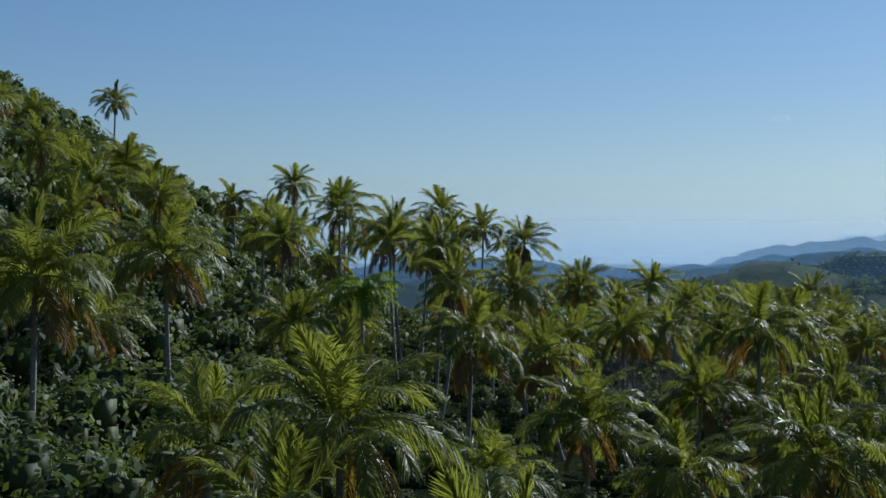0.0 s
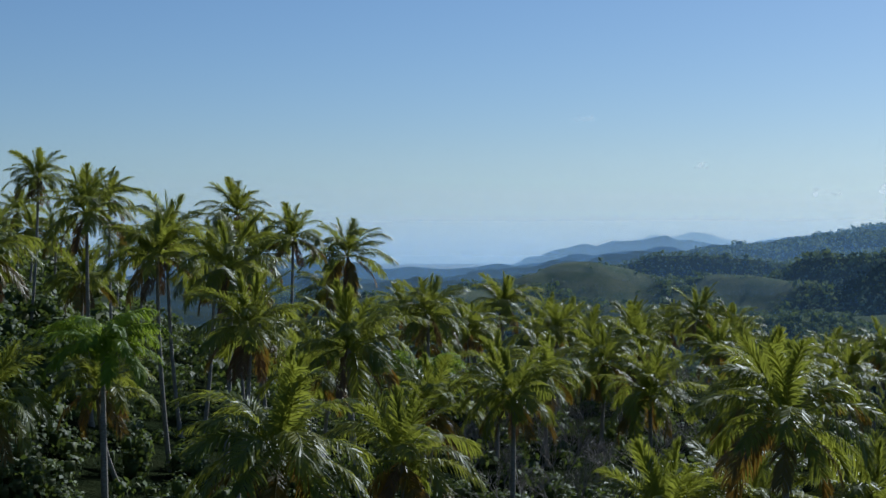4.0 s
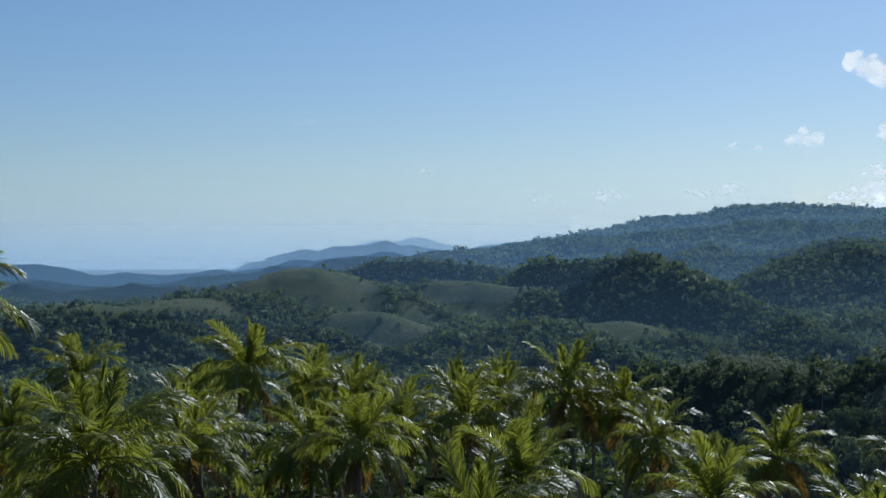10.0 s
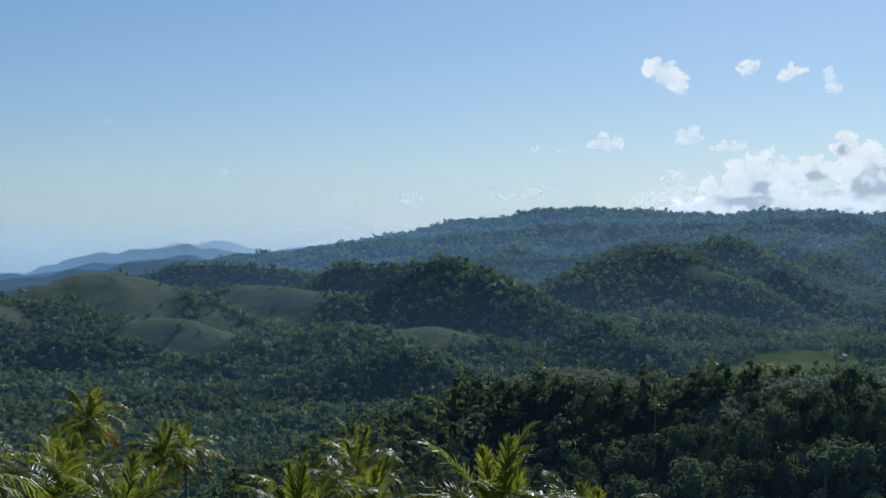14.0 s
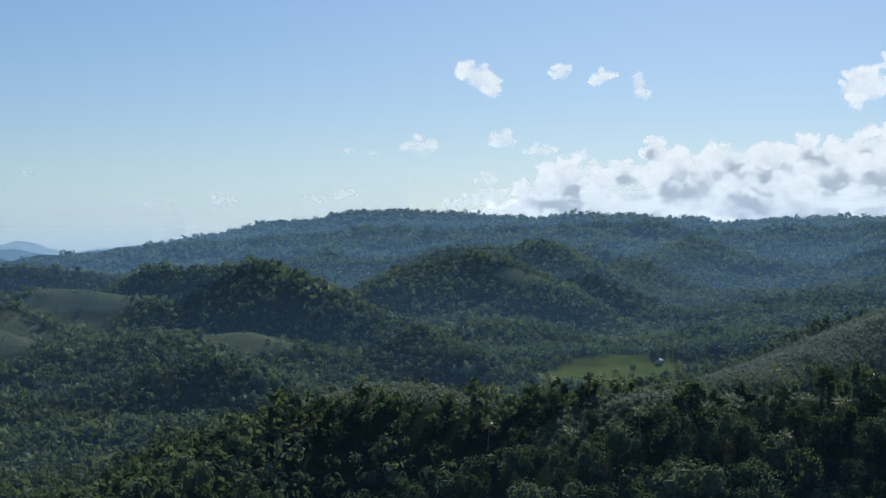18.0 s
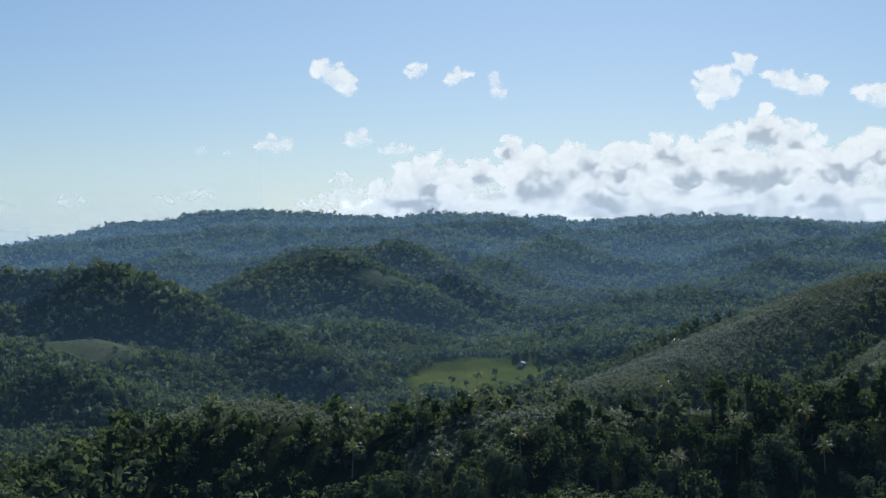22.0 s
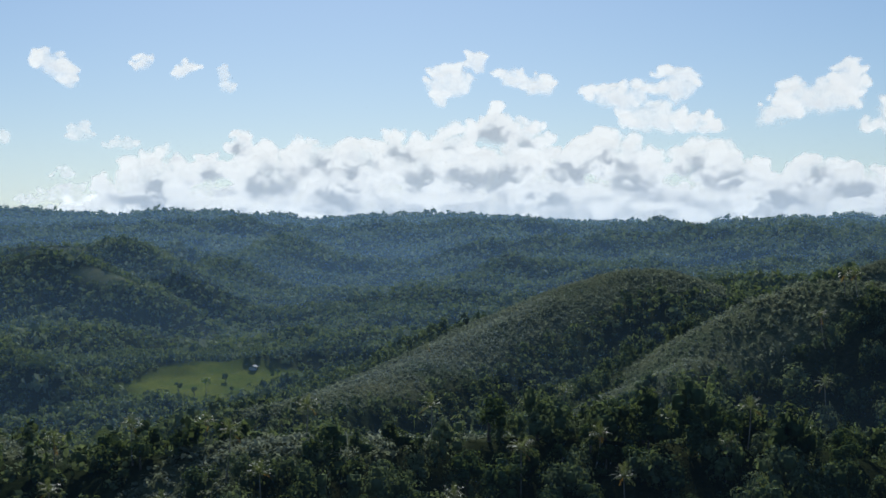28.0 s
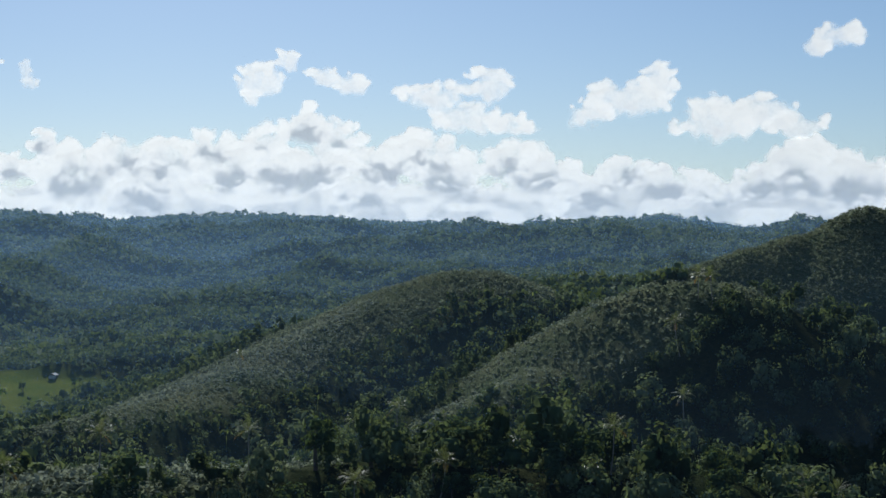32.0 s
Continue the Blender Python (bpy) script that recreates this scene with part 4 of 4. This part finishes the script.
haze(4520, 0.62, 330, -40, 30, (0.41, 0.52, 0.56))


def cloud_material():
    """Drops that pass the sun's light on, open at the ragged rim; shade low in the heads is painted as grey."""
    m, nt, out = material("cloud")
    tex = nt.nodes.new("ShaderNodeTexCoord")
    noi = node(nt, "ShaderNodeTexNoise", Scale=0.02, Detail=8.0, Roughness=0.62)
    nt.links.new(tex.outputs["Object"], noi.inputs["Vector"])

    def with_noise(name, amount, lo, hi):
        at = nt.nodes.new("ShaderNodeAttribute")
        at.attribute_name = name
        mid = nt.nodes.new("ShaderNodeMath")
        mid.operation = "SUBTRACT"
        mid.inputs[1].default_value = 0.5
        nt.links.new(noi.outputs["Fac"], mid.inputs[0])
        add = nt.nodes.new("ShaderNodeMath")
        add.operation = "MULTIPLY_ADD"
        add.inputs[1].default_value = amount
        nt.links.new(mid.outputs[0], add.inputs[0])
        nt.links.new(at.outputs["Fac"], add.inputs[2])
        mr = nt.nodes.new("ShaderNodeMapRange")
        mr.interpolation_type = "SMOOTHSTEP"
        mr.inputs[1].default_value, mr.inputs[2].default_value = lo, hi
        nt.links.new(add.outputs[0], mr.inputs[0])
        return mr.outputs[0]
    cover, tint_mix = with_noise("cover", 1.2, 0.06, 1.0), with_noise("tint_mix", 0.75, 0.05, 0.85)
    diff, trans = nt.nodes.new("ShaderNodeBsdfDiffuse"), nt.nodes.new("ShaderNodeBsdfTranslucent")
    diff.inputs[0].default_value = (0.92, 0.92, 0.92, 1)
    # shaded undersides are put into the colour here, white down to grey
    nt.links.new(ramp(nt, tint_mix, [(0.0, (0.79, 0.79, 0.76)), (0.40, (0.70, 0.71, 0.70)), (0.95, (0.40, 0.43, 0.46))]), trans.inputs[0])
    body = nt.nodes.new("ShaderNodeMixShader")
    body.inputs[0].default_value = 0.86
    nt.links.new(diff.outputs[0], body.inputs[1])
    nt.links.new(trans.outputs[0], body.inputs[2])
    clear = nt.nodes.new("ShaderNodeBsdfTransparent")
    mix = nt.nodes.new("ShaderNodeMixShader")
    nt.links.new(cover, mix.inputs[0])
    nt.links.new(clear.outputs[0], mix.inputs[1])
    nt.links.new(body.outputs[0], mix.inputs[2])
    nt.links.new(mix.outputs[0], out.inputs[0])
    return m


M_CLOUD = cloud_material()


def cloud(puffs, seed, body=1.0):
    """Round heads drawn on one sheet far out over the hills, one before the other, with shade painted grey low in each
    middle.
    """
    r = random.Random(500 + seed)
    step = 0.055
    a0, a1 = min(p[0] - p[2] for p in puffs) - 0.5, max(p[0] + p[2] for p in puffs) + 0.5
    e0, e1 = min(p[1] - p[3] for p in puffs) - 0.4, max(p[1] + p[3] for p in puffs) + 0.4
    az, el = np.meshgrid(np.arange(a0, a1, step), np.arange(e0, e1, step))
    wob = sum(grain(az, el, s, 20 + seed % 7 + k) * w for k, (s, w) in enumerate(((0.8, 0.16), (0.35, 0.12), (0.16, 0.07))))
    lift = sum(grain(az + 40, el, s, 30 + k) * w for k, (s, w) in enumerate(((0.8, 0.16), (0.35, 0.12), (0.16, 0.07))))
    heads = []
    for pa, pe, pw, ph in puffs:
        heads.append((pe + ph + 1, pa, pe - 0.1 * ph, pw * 0.85, ph * 0.85, 0.45 if pw > 2.2 else 1.0 if len(puffs) > 9 else 0.4))
        for _ in range(int(4 + 8 * pw)):
            u, way = r.uniform(0.5, 0.95), r.uniform(-0.5, math.pi + 0.5)
            q = ph * r.uniform(0.22, 0.45) * (1.2 - 0.4 * u)
            ca, ce = pa + u * pw * math.cos(way), pe + u * ph * math.sin(way)
            heads.append((ce + r.uniform(-0.3, 0.3), ca, ce, q * r.uniform(1.0, 1.6), q, r.uniform(0.0, 0.45)))
    heads.sort(reverse=True)
    cover, tint_mix, swell, core_shade = (np.zeros(az.shape) for _ in range(4))
    for top, ca, ce, qa, qe, weight in heads:
        x, y = (az - ca) / qa + wob / max(qa, 0.25), (el - ce) / qe + lift / max(qe, 0.25)
        d2 = x * x + y * y
        own = np.clip(1.35 - d2, 0, 1.35) / 1.35
        own = own * own * (3 - 2 * own)
        over = 0.85 * np.clip(own * 1.3, 0, 1)
        # painted shade: big heads grey low in the middle, small heads whiten their tops
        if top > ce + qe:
            core_shade = np.maximum(core_shade, weight * np.exp(-1.3 * x * x - 2.0 * (y + 0.3) ** 2))
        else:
            tint_mix = tint_mix * (1 - over) + over * weight * np.exp(-1.2 * x * x - 2.4 * (y + 0.25) ** 2)
            core_shade = core_shade * (1 - 0.45 * over * np.clip(0.5 + y, 0, 1))
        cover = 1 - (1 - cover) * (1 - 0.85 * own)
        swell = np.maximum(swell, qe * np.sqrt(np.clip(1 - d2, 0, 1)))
    tint_mix = 0.9 * core_shade + 0.35 * tint_mix
    if len(puffs) > 9:
        floor = np.clip((2.9 - el + 2 * wob) / 0.9, 0, 0.95) * np.clip((az - 34.5) / 3, 0, 1)
        cover = 1 - (1 - cover) * (1 - floor)
        tint_mix = np.maximum(tint_mix, floor * np.clip(0.25 + 2.5 * grain(az * 0.35, el, 0.3, 41), 0, 0.55))
    cover = cover * (1.0 if len(puffs) > 9 else 0.93 if len(puffs) > 2 else 0.88) * min(1.0, body) - (0.0 if body >= 1 else 0.1)
    rr = 4700 - 6 * swell
    v = np.stack([75 + rr * np.sin(np.radians(az)), 230 + rr * np.cos(np.radians(az)), 6 + rr * np.tan(np.radians(el))], -1).reshape(-1, 3)
    h, w = az.shape
    i, j = np.meshgrid(np.arange(h - 1), np.arange(w - 1), indexing="ij")
    f = np.stack([i * w + j, i * w + j + 1, (i + 1) * w + j + 1, (i + 1) * w + j], -1).reshape(-1, 4)
    f = f[cover.ravel()[f].max(1) > 0.01]
    used = np.unique(f)
    back = np.zeros(len(v), int)
    back[used] = np.arange(len(used))
    me = mesh_from("cloud", v[used], back[f], M_CLOUD)
    for name, values in (("cover", cover), ("tint_mix", tint_mix)):
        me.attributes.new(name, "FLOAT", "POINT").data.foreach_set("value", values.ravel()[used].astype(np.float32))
    ob = new("cloud", me)
    ob.visible_shadow = False
    return tagged(ob, "white cumulus cloud low over the hills", "cloud", "clouds", kind="structure")


# puffs of each cloud: bearing, height, half width and half height in degrees
BANK_A = [(35.60, 2.28, 1.97, 0.87), (36.38, 2.95, 1.45, 0.93), (37.95, 3.20, 0.83, 0.62), (39.15, 4.11, 0.58, 0.54), (40.14, 3.00, 1.66, 1.04), (41.96, 3.52, 1.24, 0.87), (40.94, 2.19, 2.90, 0.70), (34.82, 1.88, 2.48, 0.52), (38.0, 1.5, 4.0, 0.6)]
BANK_B = [(42.6, 2.5, 1.6, 1.0), (46.0, 1.45, 4.0, 0.6), (43.39, 3.42, 1.24, 0.87), (44.82, 3.93, 1.04, 0.75), (45.64, 3.21, 1.45, 1.04), (44.40, 2.18, 2.48, 0.75), (46.78, 3.87, 0.93, 0.83), (47.29, 3.10, 1.24, 0.83), (48.23, 4.61, 0.99, 0.66), (49.37, 4.27, 1.04, 0.75), (48.53, 3.20, 1.66, 1.04), (47.49, 2.07, 2.90, 0.70)]
BANK_C = [(50.2, 2.4, 1.4, 0.9), (54.0, 1.45, 4.5, 0.6), (51.02, 3.35, 1.24, 0.87), (52.47, 3.55, 1.66, 0.91), (53.29, 2.92, 1.45, 0.87), (51.63, 2.11, 2.90, 0.70), (55.56, 3.35, 1.20, 0.87), (56.79, 2.89, 1.45, 0.87), (55.96, 2.07, 2.48, 0.70), (58.21, 2.29, 1.24, 0.62)]
BANK_D = [(58.8, 2.2, 1.2, 0.7), (62.0, 1.4, 5.0, 0.6), (59.63, 2.85, 1.24, 0.66), (61.04, 2.52, 1.45, 0.75), (62.62, 2.20, 1.24, 0.62), (60.63, 1.82, 3.31, 0.54), (64.39, 2.51, 1.24, 0.83), (65.65, 2.99, 1.66, 1.14), (67.46, 2.55, 1.86, 1.04), (65.93, 1.68, 3.31, 0.54)]
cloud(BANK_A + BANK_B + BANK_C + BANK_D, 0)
cloud([(46.59, 6.33, 0.99, 0.66), (47.48, 7.01, 0.50, 0.41), (46.27, 5.72, 0.41, 0.37)], 4)
cloud([(48.86, 6.49, 0.66, 0.41), (49.79, 6.24, 0.83, 0.41)], 5)
cloud([(52.79, 5.69, 1.37, 0.62), (54.76, 6.07, 0.87, 0.75), (53.92, 4.91, 1.45, 0.70), (55.57, 4.75, 1.04, 0.41)], 6)
cloud([(59.65, 5.53, 1.86, 0.75), (60.86, 6.15, 0.79, 0.58), (58.33, 4.99, 1.04, 0.50), (62.84, 4.75, 1.86, 0.87), (64.41, 5.01, 1.24, 0.66), (65.6, 4.5, 1.1, 0.6)], 7)
cloud([(66.97, 7.51, 1.08, 0.54), (66.37, 7.23, 0.62, 0.37)], 8)
cloud([(32.58, 6.79, 0.75, 0.50), (33.10, 6.42, 0.41, 0.46)], 9)
cloud([(35.63, 6.99, 0.37, 0.27)], 10)
cloud([(37.24, 6.77, 0.58, 0.37)], 11)
cloud([(38.53, 6.43, 0.33, 0.41), (38.69, 6.06, 0.29, 0.25)], 12, 0.85)
cloud([(30.36, 4.32, 0.70, 0.41)], 13, 0.88)
cloud([(33.51, 4.33, 0.54, 0.46)], 14, 0.88)
cloud([(35.06, 4.07, 0.79, 0.31)], 15, 0.9)
cloud([(27.85, 4.03, 0.27, 0.17)], 16, 0.75)
cloud([(28.86, 3.91, 0.31, 0.12)], 17, 0.55)
cloud([(26.60, 2.29, 0.54, 0.21), (27.72, 2.40, 0.79, 0.23)], 18, 0.72)
cloud([(23.14, 2.17, 0.62, 0.29)], 19, 0.72)
cloud([(20.85, 2.10, 0.54, 0.25)], 20, 0.62)
cloud([(31.96, 2.14, 0.75, 0.21), (33.20, 2.34, 1.04, 0.41), (32.89, 3.01, 0.46, 0.25)], 21, 0.85)
cloud([(16.31, 3.11, 0.37, 0.23)], 22, 0.62)
cloud([(11.90, 4.91, 0.70, 0.21)], 23, 0.4)
cloud([(68.72, 7.24, 0.29, 0.19)], 24, 0.5)


# ---- the pasture in the valley ----
M_WALL = rough_material("whitewash", [(0.3, (0.45, 0.45, 0.43)), (0.7, (0.62, 0.61, 0.58))], scale=1.5, bump=0.1)
M_ROOF = rough_material("tin_roof", [(0.3, (0.26, 0.27, 0.28)), (0.7, (0.34, 0.35, 0.36))], scale=2.0, rough=0.9, stretch=(6, 1, 1))
M_DOOR = rough_material("plank_door", [(0.3, (0.08, 0.06, 0.05)), (0.7, (0.16, 0.12, 0.09))], scale=3.0)


def block(name, size, mat, bevel=0.03):
    bm = bmesh.new()
    bmesh.ops.create_cube(bm, size=1.0)
    bmesh.ops.scale(bm, vec=size, verts=bm.verts)
    bmesh.ops.bevel(bm, geom=bm.edges[:], offset=bevel, segments=1, affect="EDGES")
    me = bpy.data.meshes.new(name)
    bm.to_mesh(me)
    bm.free()
    me.materials.append(mat)
    return me


def gable_roof(w, d, h, mat):
    t = 0.12
    v = [(-w, -d, 0), (w, -d, 0), (w, 0, h), (-w, 0, h), (-w, d, 0), (w, d, 0)]
    v = np.array(v + [(x, y, z + t) for x, y, z in v])
    f = [(0, 1, 2, 3), (3, 2, 5, 4), (7, 6, 9, 8), (8, 9, 10, 11), (0, 6, 7, 1), (4, 5, 11, 10), (0, 3, 9, 6), (3, 4, 10, 9), (1, 7, 8, 2), (2, 8, 11, 5)]
    return mesh_from("roof", v, np.array(f), mat, smooth=False)


def farmhouse(x, y, turn):
    thing = new("farmhouse")
    thing.matrix_basis = pose(x, y, float(height(x, y)) - 0.2, 0, 0, turn)
    tagged(thing, "small whitewashed farmhouse with a grey tin roof in the pasture", "house")
    part("wall", block("wall", (9, 5.5, 2.8), M_WALL), thing, "", pose(0, 0, 1.4))
    part("roof", gable_roof(5.1, 3.4, 1.7, M_ROOF), thing, "grey tin gable roof", pose(0, 0, 2.75))
    part("door", block("door", (1.0, 0.1, 2.0), M_DOOR), thing, "dark plank door", pose(-1.0, -2.8, 1.15))
    for k in (-3, 2.6):
        part("window", block("window", (1.1, 0.1, 1.0), M_DOOR), thing, "", pose(k, -2.8, 1.6))
    return thing


farmhouse(1001, 1369, 35)
royal_palm(908, 1318, float(height(908, 1318)) + 13, 1.5, 8)
pasture = random.Random(17)
for _ in range(16):
    u, w = pasture.uniform(-70, 70), pasture.uniform(-60, 70)
    x, y = 925 + 0.78 * u + 0.62 * w, 1318 - 0.62 * u + 0.78 * w
    tree = broadleaf_tree(x, y, pasture.uniform(2.0, 4.5), pasture.randrange(7), pasture.uniform(0, 360))
    tagged(tree, "round green tree standing alone in the pasture", "tree", "trees of the pasture")


# ---- dry shrubs at the edge of the grove ----
def twig_mesh(r, reach):
    """A bare branching shrub: forked tapering twigs from one root."""
    v, f = [], []

    def grow(p, way, length, width, depth):
        q = p + way * length
        s = way.orthogonal().normalized() * width
        t = way.cross(s).normalized() * width
        b = len(v)
        for c, k in ((p, 1.0), (q, 0.6)):
            v.extend([tuple(c + s * k), tuple(c - s * k * 0.5 + t * 0.87 * k), tuple(c - s * k * 0.5 - t * 0.87 * k)])
        for k in range(3):
            f.append((b + k, b + (k + 1) % 3, b + 3 + (k + 1) % 3, b + 3 + k))
        if depth:
            for _ in range(3):
                turn = Vector((r.gauss(0, 0.45), r.gauss(0, 0.45), r.gauss(0.12, 0.3)))
                grow(q, (way + turn).normalized(), length * r.uniform(0.6, 0.85), width * 0.6, depth - 1)
    for _ in range(4):
        grow(Vector((r.uniform(-0.2, 0.2), r.uniform(-0.2, 0.2), 0)), Vector((r.gauss(0, 0.35), r.gauss(0, 0.35), 1)).normalized(), reach * 0.32, 0.05, 4)
    return mesh_from("stem", np.array(v), np.array(f), M_DRY, smooth=False)


shrub = random.Random(23)
TWIGS = [twig_mesh(shrub, 4.2 + 0.5 * k) for k in range(4)]
for k in range(80):
    x, y = shrub.uniform(16, 66), shrub.uniform(110, 225)
    if x > 19 + 0.62 * (y - 130):
        continue
    thing = new("dry_shrub")
    thing.matrix_basis = pose(x, y, float(height(x, y)) - 0.1, 0, 0, shrub.uniform(0, 360))
    tagged(thing, "leafless grey brown shrub among the palms", "shrub", "dry shrubs of the grove")
    part("stem", TWIGS[k % 4], thing, "bare grey twigs")
